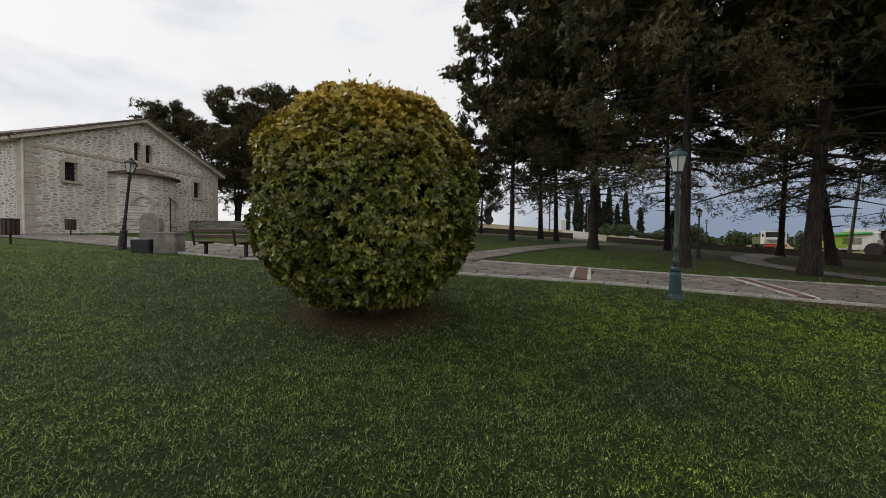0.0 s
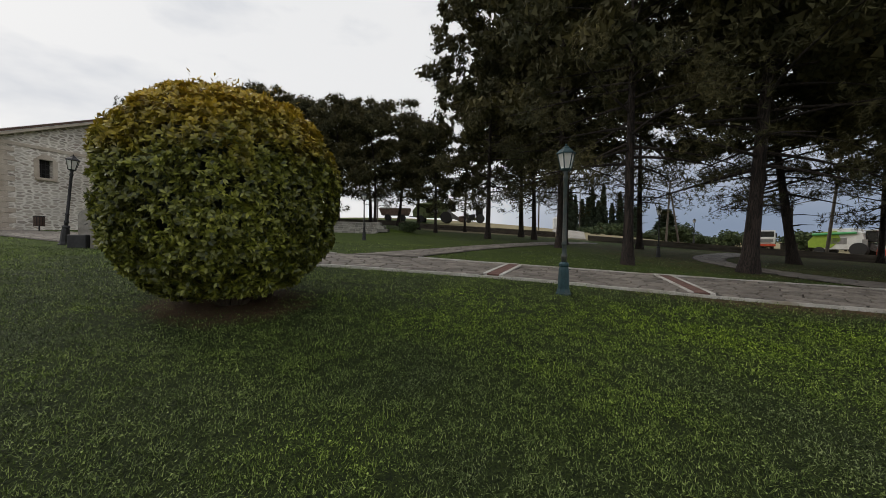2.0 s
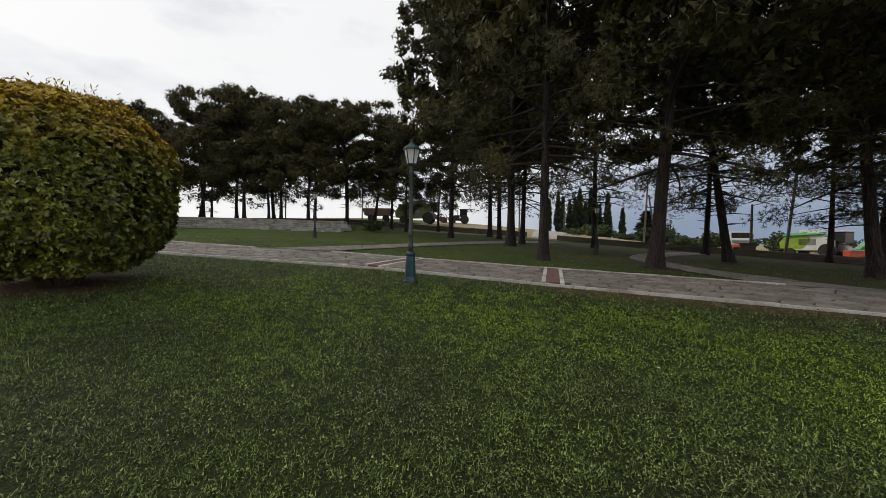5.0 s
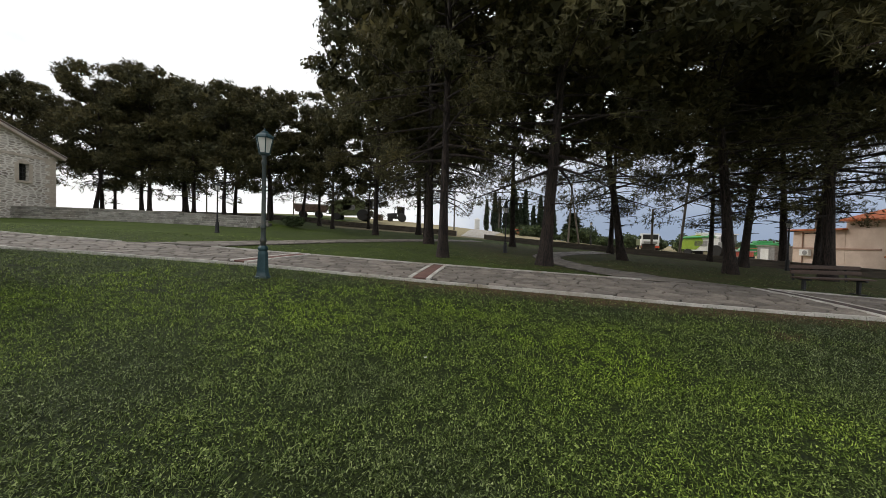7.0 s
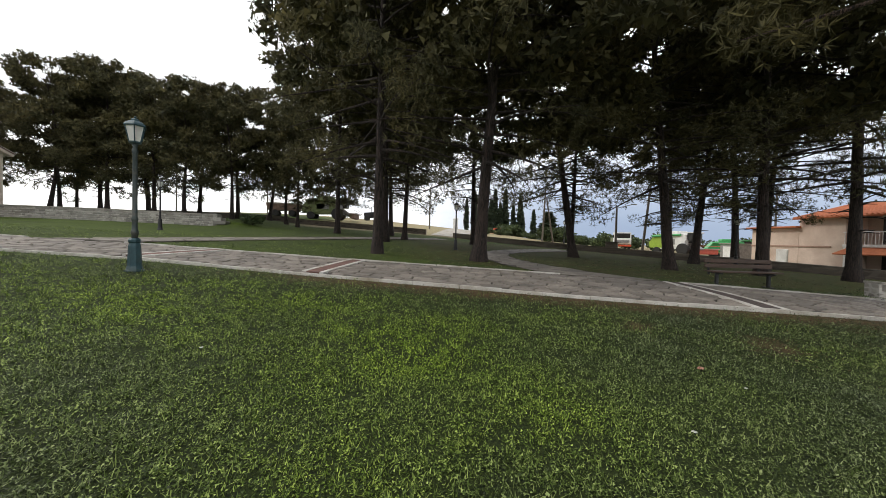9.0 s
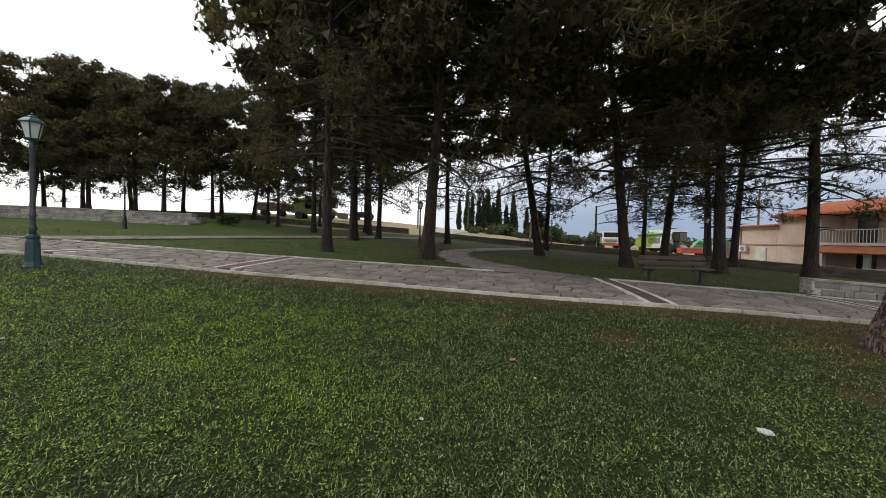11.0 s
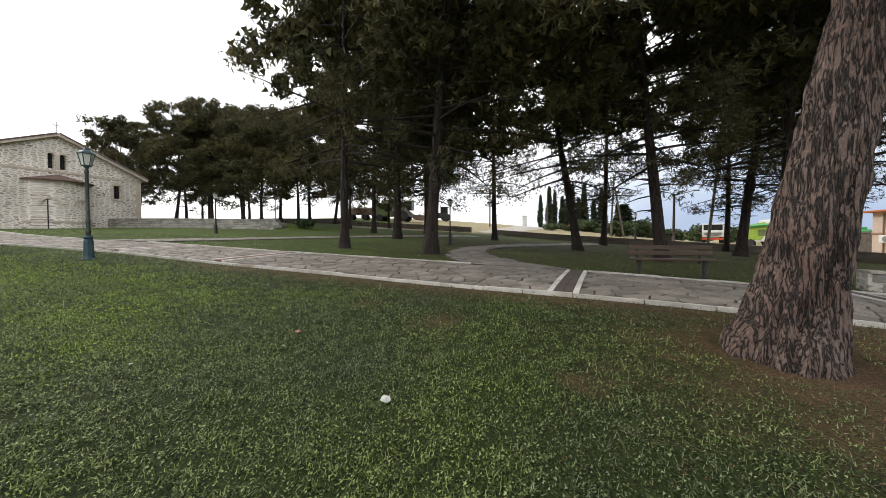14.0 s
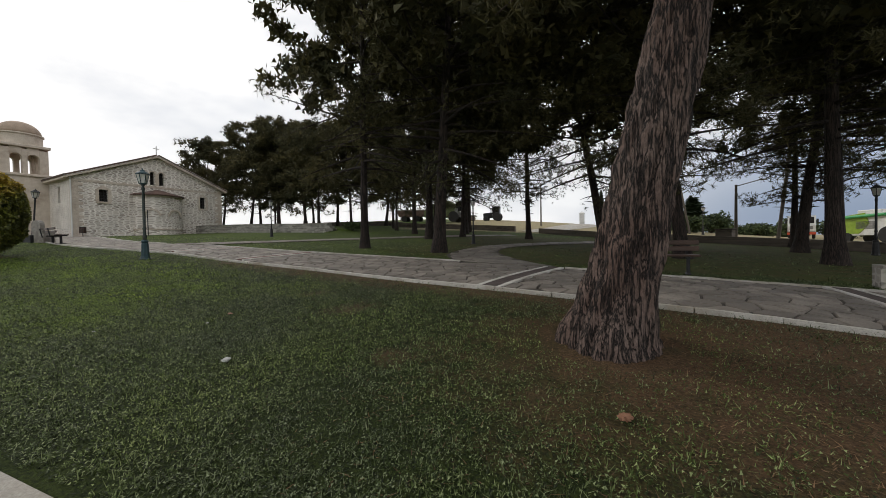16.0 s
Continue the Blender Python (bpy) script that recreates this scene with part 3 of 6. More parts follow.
def cells(length, width, size, rnd):
    """Irregular paving: Voronoi cells of a jittered grid over length x width metres."""
    nu, nv = max(2, round(length / size)), max(2, round(width / (size * 0.82)))
    du, dv = length / nu, width / nv
    pts = {}
    for i in range(-1, nu + 1):
        for j in range(-1, nv + 1):
            pts[i, j] = ((i + 0.5 + (rnd.random() - 0.5) * 0.86 + (0.5 if j % 2 else 0) * 0.6) * du, (j + 0.5 + (rnd.random() - 0.5) * 0.8) * dv)
    for i in range(nu):
        for j in range(nv):
            c = pts[i, j]
            poly = [(max(c[0] - 1.6 * du, 0), max(c[1] - 1.6 * dv, 0)), (min(c[0] + 1.6 * du, length), max(c[1] - 1.6 * dv, 0)), (min(c[0] + 1.6 * du, length), min(c[1] + 1.6 * dv, width)), (max(c[0] - 1.6 * du, 0), min(c[1] + 1.6 * dv, width))]
            for a in range(-2, 3):
                for b in range(-2, 3):
                    if (a or b) and (i + a, j + b) in pts:
                        q = pts[i + a, j + b]
                        mx, my, nx, ny = (c[0] + q[0]) / 2, (c[1] + q[1]) / 2, q[0] - c[0], q[1] - c[1]
                        out = []
                        for k in range(len(poly)):
                            p0, p1 = poly[k], poly[(k + 1) % len(poly)]
                            d0 = (p0[0] - mx) * nx + (p0[1] - my) * ny
                            d1 = (p1[0] - mx) * nx + (p1[1] - my) * ny
                            if d0 <= 0:
                                out.append(p0)
                            if (d0 < 0) != (d1 < 0) and abs(d0 - d1) > 1e-9:
                                s = d0 / (d0 - d1)
                                out.append((p0[0] + (p1[0] - p0[0]) * s, p0[1] + (p1[1] - p0[1]) * s))
                        poly = out
                        if len(poly) < 3:
                            break
                if len(poly) < 3:
                    break
            if len(poly) >= 3:
                yield c, poly


STRIPES = [((3.23, 8.3), (4.02, 10.75), 0.25), ((7.63, 7.42), (8.2, 10.18), 0.25), ((16.23, 4.98), (17.14, 8.77), 0.25), ((22.12, 4.2), (22.44, 8.0), 0.25)]


def in_stripe(x, y, w=0.0):
    for (ax, ay), (bx, by), half in STRIPES:
        t = (y - ay) / (by - ay)
        if -0.05 < t < 1.05 and abs(x - (ax + (bx - ax) * t)) < half + w:
            return True
    return False


def paving(left, right, base, size, x_range, parts_range, seed):
    rnd = random.Random(seed)
    a, b = poly_at(left, 400), poly_at(right, 400)
    seg = np.concatenate([[0], np.cumsum(np.hypot(*np.diff((a + b) / 2, axis=0).T))])
    width = float(np.median(np.hypot(*(b - a).T)))
    length = float(seg[-1])

    def place(u, v):
        t = np.interp(u, seg, np.arange(400))
        i = min(int(t), 398)
        f = t - i
        p = a[i] + (a[i + 1] - a[i]) * f
        q = b[i] + (b[i + 1] - b[i]) * f
        return p + (q - p) * (0.03 + 0.94 * v / width)
    jv, jf = [], []
    for c, poly in cells(length, width, size, rnd):
        w = place(*c)
        if not x_range[0] < w[0] < x_range[1]:
            continue
        pts = [place(*p) for p in poly]
        mid = sum(pts) / len(pts)
        if in_stripe(mid[0], mid[1], -0.08):
            continue
        ring = []
        for p in pts:
            d = p - mid
            l = max(np.hypot(*d), 1e-6)
            ring.append(mid + d * max(0.3, 1 - 0.022 / l))
        if len(ring) < 3:
            continue
        lift = 0.042 + rnd.uniform(-0.004, 0.005)
        n = len(ring)
        tilt = (rnd.uniform(-0.006, 0.006), rnd.uniform(-0.006, 0.006))
        top, low = [], []
        for p in ring:
            q = mid + (p - mid) * (1 - 0.012 / max(np.hypot(*(p - mid)), 0.05))
            zt = gzf(q[0], q[1]) + lift + (q[0] - mid[0]) * tilt[0] + (q[1] - mid[1]) * tilt[1]
            top.append((q[0], q[1], zt))
            low.append((p[0], p[1], zt - 0.03))
        vs = top + low
        fs = [tuple(range(n))] + [(i, n + i, n + (i + 1) % n, (i + 1) % n) for i in range(n)]
        # keep the upper face upward
        ar = sum(top[i][0] * top[(i + 1) % n][1] - top[(i + 1) % n][0] * top[i][1] for i in range(n))
        if ar < 0:
            fs = [tuple(reversed(f)) for f in fs]
        if parts_range[0] < mid[0] < parts_range[1]:
            link_mesh("flagstone", vs, fs, M_FLAG, base)
        else:
            o = len(jv)
            jv.extend(vs)
            jf.extend(tuple(o + i for i in f) for f in fs)
    if jv:
        ob = link_mesh("flagstones", jv, jf, M_FLAG, base)
        ob["kind"] = "stuff"


def kerb_run(poly, base, x_range, step, w=0.08, lift=0.06, seed=3, out=-1):
    """A row of kerb blocks along an edge."""
    rnd = random.Random(seed)
    p = poly_at(poly, 900)
    seg = np.concatenate([[0], np.cumsum(np.hypot(*np.diff(p, axis=0).T))])
    s = 0.0
    while s < seg[-1] - step:
        l = step * rnd.uniform(0.8, 1.15)
        q0 = np.array([np.interp(s + 0.006, seg, p[:, i]) for i in (0, 1)])
        q1 = np.array([np.interp(s + l - 0.006, seg, p[:, i]) for i in (0, 1)])
        s += l
        if not x_range[0] < q0[0] < x_range[1]:
            continue
        d = (q1 - q0) / np.hypot(*(q1 - q0))
        nrm = np.array([-d[1], d[0]]) * out
        vs = []
        dz = rnd.uniform(-0.006, 0.008)
        for q, nn, h in ((q0, 0, 1), (q1, 0, 1), (q1, 1, 1), (q0, 1, 1), (q0, 0, 0), (q1, 0, 0), (q1, 1, 0), (q0, 1, 0)):
            r = q + nrm * w * (nn if h else nn * 1.06)
            vs.append((r[0], r[1], gzf(q[0], q[1]) + (lift + dz if h else -0.06)))
        fs = [(0, 1, 2, 3), (0, 4, 5, 1), (1, 5, 6, 2), (2, 6, 7, 3), (3, 7, 4, 0)]
        if out > 0:
            pass
        else:
            fs = [tuple(reversed(f)) for f in fs]
        link_mesh("kerb_stone", vs, fs, M_CURB, base)


def stripes():
    for number, ((ax, ay), (bx, by), half) in enumerate(STRIPES):
        a, b = np.array((ax, ay)), np.array((bx, by))
        d = (b - a) / np.hypot(*(b - a))
        nrm = np.array((d[1], -d[0]))
        l = np.hypot(*(b - a))
        n = 6
        for side in (-1, 1):
            for i in range(n):
                q0, q1 = a + d * (l * i / n + 0.004), a + d * (l * (i + 1) / n - 0.004)
                e0, e1 = nrm * side * (half - 0.09), nrm * side * half
                c = [q0 + e0, q1 + e0, q1 + e1, q0 + e1]
                top = [(p[0], p[1], gzf(*p) + 0.062) for p in c]
                low = [(p[0], p[1], gzf(*p) + 0.0) for p in c]
                fs = [(0, 1, 2, 3), (0, 4, 5, 1), (1, 5, 6, 2), (2, 6, 7, 3), (3, 7, 4, 0)]
                if side > 0:
                    fs = [tuple(reversed(f)) for f in fs]
                link_mesh("marble_slab", top + low, fs, M_MARBLE, PAVE)
        m = int(l / 0.11)
        for i in range(m):
            for j in range(2):
                u0, u1 = l * i / m + 0.003, l * (i + 1) / m - 0.003
                w0 = -(half - 0.1) + j * (half - 0.1) + 0.003
                w1 = w0 + (half - 0.1) - 0.006
                c = [a + d * u0 + nrm * w0, a + d * u0 + nrm * w1, a + d * u1 + nrm * w1, a + d * u1 + nrm * w0]
                top = [(p[0], p[1], gzf(*p) + 0.057) for p in c]
                low = [(p[0], p[1], gzf(*p) + 0.01) for p in c]
                link_mesh("paver", top + low, [(0, 1, 2, 3), (0, 4, 5, 1), (1, 5, 6, 2), (2, 6, 7, 3), (3, 7, 4, 0)], M_BRICKRED if number < 2 else M_BRICKDARK, PAVE)


# ---- trees ----
def wiggle_axis(rnd, h, lean, bend, n):
    a = rnd.uniform(0, math.tau)
    pts = []
    for i in range(n):
        t = i / (n - 1)
        w = bend * math.sin(t * 3.0 + a) * t
        pts.append((lean[0] * t * h + w * math.cos(a), lean[1] * t * h + w * math.sin(a * 1.7), t * h))
    return np.array(pts)


def bark_tube(verts, faces, axis, radii, sides, rough, rnd, ridges=0):
    """A tapered limb along axis, with uneven, ridged bark; added to the lists."""
    o = len(verts)
    n = len(axis)
    ph = rnd.uniform(0, 100)
    for i in range(n):
        t = axis[min(i + 1, n - 1)] - axis[max(i - 1, 0)]
        t = t / np.linalg.norm(t)
        ref = np.array((0, 1.0, 0)) if abs(t[2]) > 0.5 else np.array((0, 0, 1.0))
        e1 = np.cross(ref, t)
        e1 /= np.linalg.norm(e1)
        e2 = np.cross(t, e1)
        for j in range(sides):
            a = math.tau * j / sides
            k = 1.0
            if rough:
                k += rough * noise.noise(Vector((math.cos(a) * 2.2 + ph, math.sin(a) * 2.2, i * 0.45)))
                if ridges:
                    v = noise.noise(Vector((a * ridges / math.tau * 1.0 + ph, axis[i][2] * 1.6 + 0.5 * math.sin(a * 3), ph)))
                    k += rough * 1.0 * (0.35 - abs(v) * 1.6)
            p = axis[i] + (e1 * math.cos(a) + e2 * math.sin(a)) * radii[i] * k
            verts.append(tuple(p))
    for i in range(n - 1):
        for j in range(sides):
            faces.append((o + i * sides + j, o + i * sides + (j + 1) % sides, o + (i + 1) * sides + (j + 1) % sides, o + (i + 1) * sides + j))
    verts.append(tuple(axis[-1]))
    for j in range(sides):
        faces.append((o + (n - 1) * sides + j, o + (n - 1) * sides + (j + 1) % sides, len(verts) - 1))


def tufts(centres, rs, needles, length, width, up=0.35):
    """Needle tufts: a fan of thin blades at each centre."""
    n = len(centres)
    c = np.repeat(centres, needles, axis=0)
    base = np.repeat(rs.normal(size=(n, 3)) + (0, 0, up), needles, axis=0)
    base /= np.linalg.norm(base, axis=1, keepdims=True)
    d = base * 0.75 + rs.normal(size=(n * needles, 3)) * 0.62
    d /= np.linalg.norm(d, axis=1, keepdims=True)
    s = np.cross(d, rs.normal(size=(n * needles, 3)))
    s /= np.linalg.norm(s, axis=1, keepdims=True) + 1e-9
    l = length * rs.uniform(0.6, 1.25, (n * needles, 1))
    w = width * rs.uniform(0.7, 1.3, (n * needles, 1))
    return np.stack([c - s * w * 0.5, c + s * w * 0.5 + d * l * 0.15, c + d * l], 1)


def pine(seed, h=13.0, crown0=4.0, radius=3.2, r0=0.24, clumps=130, per=46, lean=(0, 0), bend=0.35, sides=14, rough=0.16, needle=(0.3, 0.034), droop=0.25, top_round=0.75, dead=8, bark=None, ridges=0, rows=26, inner=84, heart_from=0.2):
    """An Aleppo-type pine: bare ridged trunk, limbs and a ragged crown of needle tufts. The thing stands at the origin."""
    rnd, rs = random.Random(seed), np.random.RandomState(seed)
    tree = thing("pine_tree", Matrix(), "tall dark green pine with bare grey-brown trunk on the lawn", "tree", "park pines")
    ax = wiggle_axis(rnd, h * 0.93, lean, bend, rows)
    tt = np.linspace(0, 1, rows)
    rad = r0 * (1 - 0.82 * tt ** 0.85) * (1 + 0.55 * np.exp(-tt * h / 0.35))
    ax[0][2] -= 0.12
    tv, tf = [], []
    bark_tube(tv, tf, ax, rad, sides, rough, rnd, ridges)
    centres = []

    def axis_at(z):
        t = np.clip(z / (h * 0.93), 0, 1) * (rows - 1)
        i = min(int(t), rows - 2)
        return ax[i] + (ax[i + 1] - ax[i]) * (t - i), r0 * (1 - 0.82 * (t / (rows - 1)) ** 0.85)
    limbs = max(18, clumps // 5)
    for k in range(limbs):
        f = (k + rnd.random()) / limbs
        z = crown0 * 0.86 + (h * 0.95 - crown0 * 0.86) * f
        p, r = axis_at(z)
        env = radius * (0.5 + 0.5 * math.sin(min(1, f * 1.7 + 0.25) * math.pi * 0.5)) * (1 - max(0, f - 0.45) ** 1.6 * 1.7 * top_round)
        l = env * rnd.uniform(0.65, 1.12)
        a = k * 2.399 + rnd.uniform(-0.5, 0.5)
        rise = rnd.uniform(-0.05, 0.45) + 0.5 * f - droop * (1 - f)
        pts = []
        for s in np.linspace(0, 1, 6):
            pts.append(p + np.array((math.cos(a + 0.25 * s) * l * s, math.sin(a + 0.25 * s) * l * s, rise * l * s - droop * l * 0.5 * s * s * (1 - f))))
        pts = np.array(pts)
        bark_tube(tv, tf, pts, np.linspace(max(r * 0.38, 0.03), 0.012, 6), 5, 0, rnd)
        for c in range(max(2, round(clumps / limbs))):
            if f < 0.14 and rnd.random() < 0.5:
                continue
            s = 0.32 + 0.72 * math.sqrt(rnd.random())
            i = min(int(s * 5), 4)
            q = pts[i] + (pts[i + 1] - pts[i]) * (s * 5 - i)
            centres.append((q + np.array((rnd.gauss(0, 0.35), rnd.gauss(0, 0.35), rnd.gauss(0.12, 0.3))), rnd.uniform(0.45, 0.95)))
    for k in range(dead):
        z = rnd.uniform(crown0 * 0.45, crown0)
        p, r = axis_at(z)
        a, l = rnd.uniform(0, math.tau), rnd.uniform(0.3, 1.3)
        q = p + np.array((math.cos(a) * l, math.sin(a) * l, rnd.uniform(-0.2, 0.3) * l))
        bark_tube(tv, tf, np.array([p, (p + q) / 2 + (0, 0, 0.05), q]), [0.035, 0.025, 0.008], 5, 0, rnd)
    trunk = link_mesh("trunk", tv, tf, bark or M_BARK, tree, smooth=True)
    pts = []
    for c, r in centres:
        v = rs.normal(size=(per, 3))
        v /= np.linalg.norm(v, axis=1, keepdims=True)
        v *= r * rs.uniform(0.25, 1.0, (per, 1)) ** 0.6 * (1, 1, 0.62)
        pts.append(c + v)
    blades = tufts(np.concatenate(pts), rs, 8, *needle)
    heart = []
    for c, r in centres:
        v = rs.normal(size=(inner, 3)) * (0.36, 0.36, 0.24) * r
        heart.append(c + v)
    heart = np.concatenate(heart)
    heart = heart[heart[:, 2] > crown0 + heart_from * (h - crown0)]
    d, e = rs.normal(size=(2, len(heart), 3))
    d /= np.linalg.norm(d, axis=1, keepdims=True)
    e /= np.linalg.norm(e, axis=1, keepdims=True)
    size = rs.uniform(0.18, 0.42, (len(heart), 1))
    dense = np.stack([heart - d * size * 0.5, heart + d * size * 0.5, heart + e * size * 0.8], 1)
    tri_mesh("crown", np.concatenate([blades, dense]), M_NEEDLE, tree)
    return tree


def standing(x, y, turn, lean=0.0):
    """On the ground at x, y, turned about its own axis, then leaning towards +x by this slope."""
    return Matrix.Translation((x, y, gzf(x, y))) @ Matrix.Rotation(math.atan(lean), 4, "Y") @ Matrix.Rotation(radians(turn), 4, "Z")


def plant(src, x, y, size=1.0, turn=0.0, tall=1.0, label="", lean=0.0):
    ob = copy_thing(src, standing(x, y, turn, lean))
    ob.scale = (size, size, size * tall)
    if label:
        ob["label"] = label
    return ob


# ---- the pines ----
KINDS = [
    pine(11, 16.5, 3.8, 5.4, 0.22, 400, 19, bend=0.12, needle=(0.24, 0.032), top_round=0.5),
    pine(12, 15.5, 3.7, 4.8, 0.22, 380, 19, bend=0.2, needle=(0.24, 0.032), top_round=0.5),
    pine(13, 17.0, 3.9, 5.3, 0.24, 400, 19, bend=0.12, needle=(0.24, 0.032), top_round=0.5),
    pine(14, 15.0, 3.6, 4.8, 0.21, 380, 19, bend=0.25, needle=(0.24, 0.032), top_round=0.55),
    pine(15, 17.0, 4.3, 5.2, 0.24, 380, 19, bend=0.2, needle=(0.24, 0.03), top_round=0.4, dead=16, heart_from=0.17),
    pine(16, 15.5, 4.1, 4.6, 0.23, 250, 26, bend=0.25, needle=(0.24, 0.028), top_round=0.4, dead=16, inner=66, heart_from=0.36),
]
SLIM = [
    pine(21, 12.5, 3.6, 3.6, 0.2, 170, 17, lean=(0.06, 0), bend=0.8, needle=(0.42, 0.06), sides=9, rows=14, inner=40),
    pine(22, 11.5, 3.3, 3.4, 0.19, 160, 17, lean=(-0.05, 0.03), bend=0.7, needle=(0.42, 0.06), sides=9, rows=14, inner=40),
    pine(23, 13.0, 3.9, 3.8, 0.2, 170, 17, bend=0.9, needle=(0.42, 0.06), sides=9, rows=14, inner=40),
]
# x, y, kind, size, turn, height factor, lean to +x; the first of each kind is the pattern itself
NEAR = [(8.5, 13.4, 0, 0.86, 20, 1.25, 0.0), (12.36, 12.85, 2, 1.05, 140, 1.0, 0.06), (8.1, 22.3, 1, 1.2, 200, 1.1, 0.0), (9.3, 26.2, 3, 0.95, 50, 1.0, 0.03), (3.9, 29.0, 0, 0.95, 300, 1.15, 0.0),
        (7.3, 35.0, 1, 1.1, 90, 1.0, 0.0), (14.4, 26.0, 5, 0.9, 10, 1.0, -0.02), (19.05, 19.3, 4, 0.95, 250, 1.0, -0.16), (22.0, 26.2, 5, 0.9, 170, 1.0, 0.03), (21.4, 14.6, 4, 1.0, 100, 1.0, -0.11),
        (27.5, 20.6, 5, 1.1, 330, 0.95, 0.1), (25.55, 14.2, 4, 1.05, 20, 1.0, -0.04), (32.0, 22.4, 5, 1.1, 75, 0.95, -0.03), (29.7, 13.9, 4, 1.1, 210, 1.0, 0.0), (29.4, 25.5, 5, 0.8, 120, 0.95, 0.02),
        (31.6, 19.9, 5, 1.0, 280, 1.0, 0.05), (8.0, 31.6, 3, 1.0, 130, 1.1, 0.0)]
FAR = [(-24.5, 37, 0, 1.0), (-21.5, 39, 1, 1.1), (-19, 36.5, 2, 1.0), (-17.6, 40, 0, 1.05), (-14.9, 36.6, 1, 1.0), (-13.1, 41, 2, 1.0), (-10.6, 34, 1, 0.9), (-9.4, 41.5, 2, 1.0),
       (-7.2, 35.5, 0, 0.85), (-6.2, 42.0, 0, 1.0), (-3.2, 38.5, 1, 0.9), (-1.0, 35, 2, 0.75), (-28, 42, 2, 1.0), (-31, 36, 1, 1.0), (-36, 42, 0, 1.0), (1.8, 39.5, 1, 0.75), (-33, 50, 1, 1.0), (-23, 48, 2, 1.0)]
stood = set()
for kinds, rows in ((KINDS, NEAR), (SLIM, [(x, y, k, s * 1.06, 77 * i, 0.97, 0.0) for i, (x, y, k, s) in enumerate(FAR)])):
    firsts = []
    for x, y, k, s, a, t, slant in rows:
        if kinds[k] in stood:
            plant(kinds[k], x, y, s, a, t, lean=slant)
        else:
            stood.add(kinds[k])
            firsts.append((kinds[k], x, y, s, a, t, slant))
    for ob, x, y, s, a, t, slant in firsts:
        ob.matrix_basis = standing(x, y, a, slant)
        ob.scale = (s, s, s * t)
for ob in list(scene.objects):
    if ob.name.startswith("pine_tree") and ob.location.y > 33 and ob.location.x < 2:
        ob["label"] = "slender dark pine in the row behind the stone wall"

old = pine(31, 14.5, 6.6, 5.4, 0.335, 420, 34, lean=(0.2, 0.03), bend=0.12, sides=120, rough=0.13, bark=M_BARK_BIG, ridges=34, rows=150, needle=(0.3, 0.036), dead=4, droop=0.1, inner=110, heart_from=0.05)
old.matrix_basis = pose(BIG[0], BIG[1], gzf(*BIG), 0, 0, 0)
old["label"] = "old leaning pine with deeply furrowed red-brown bark"


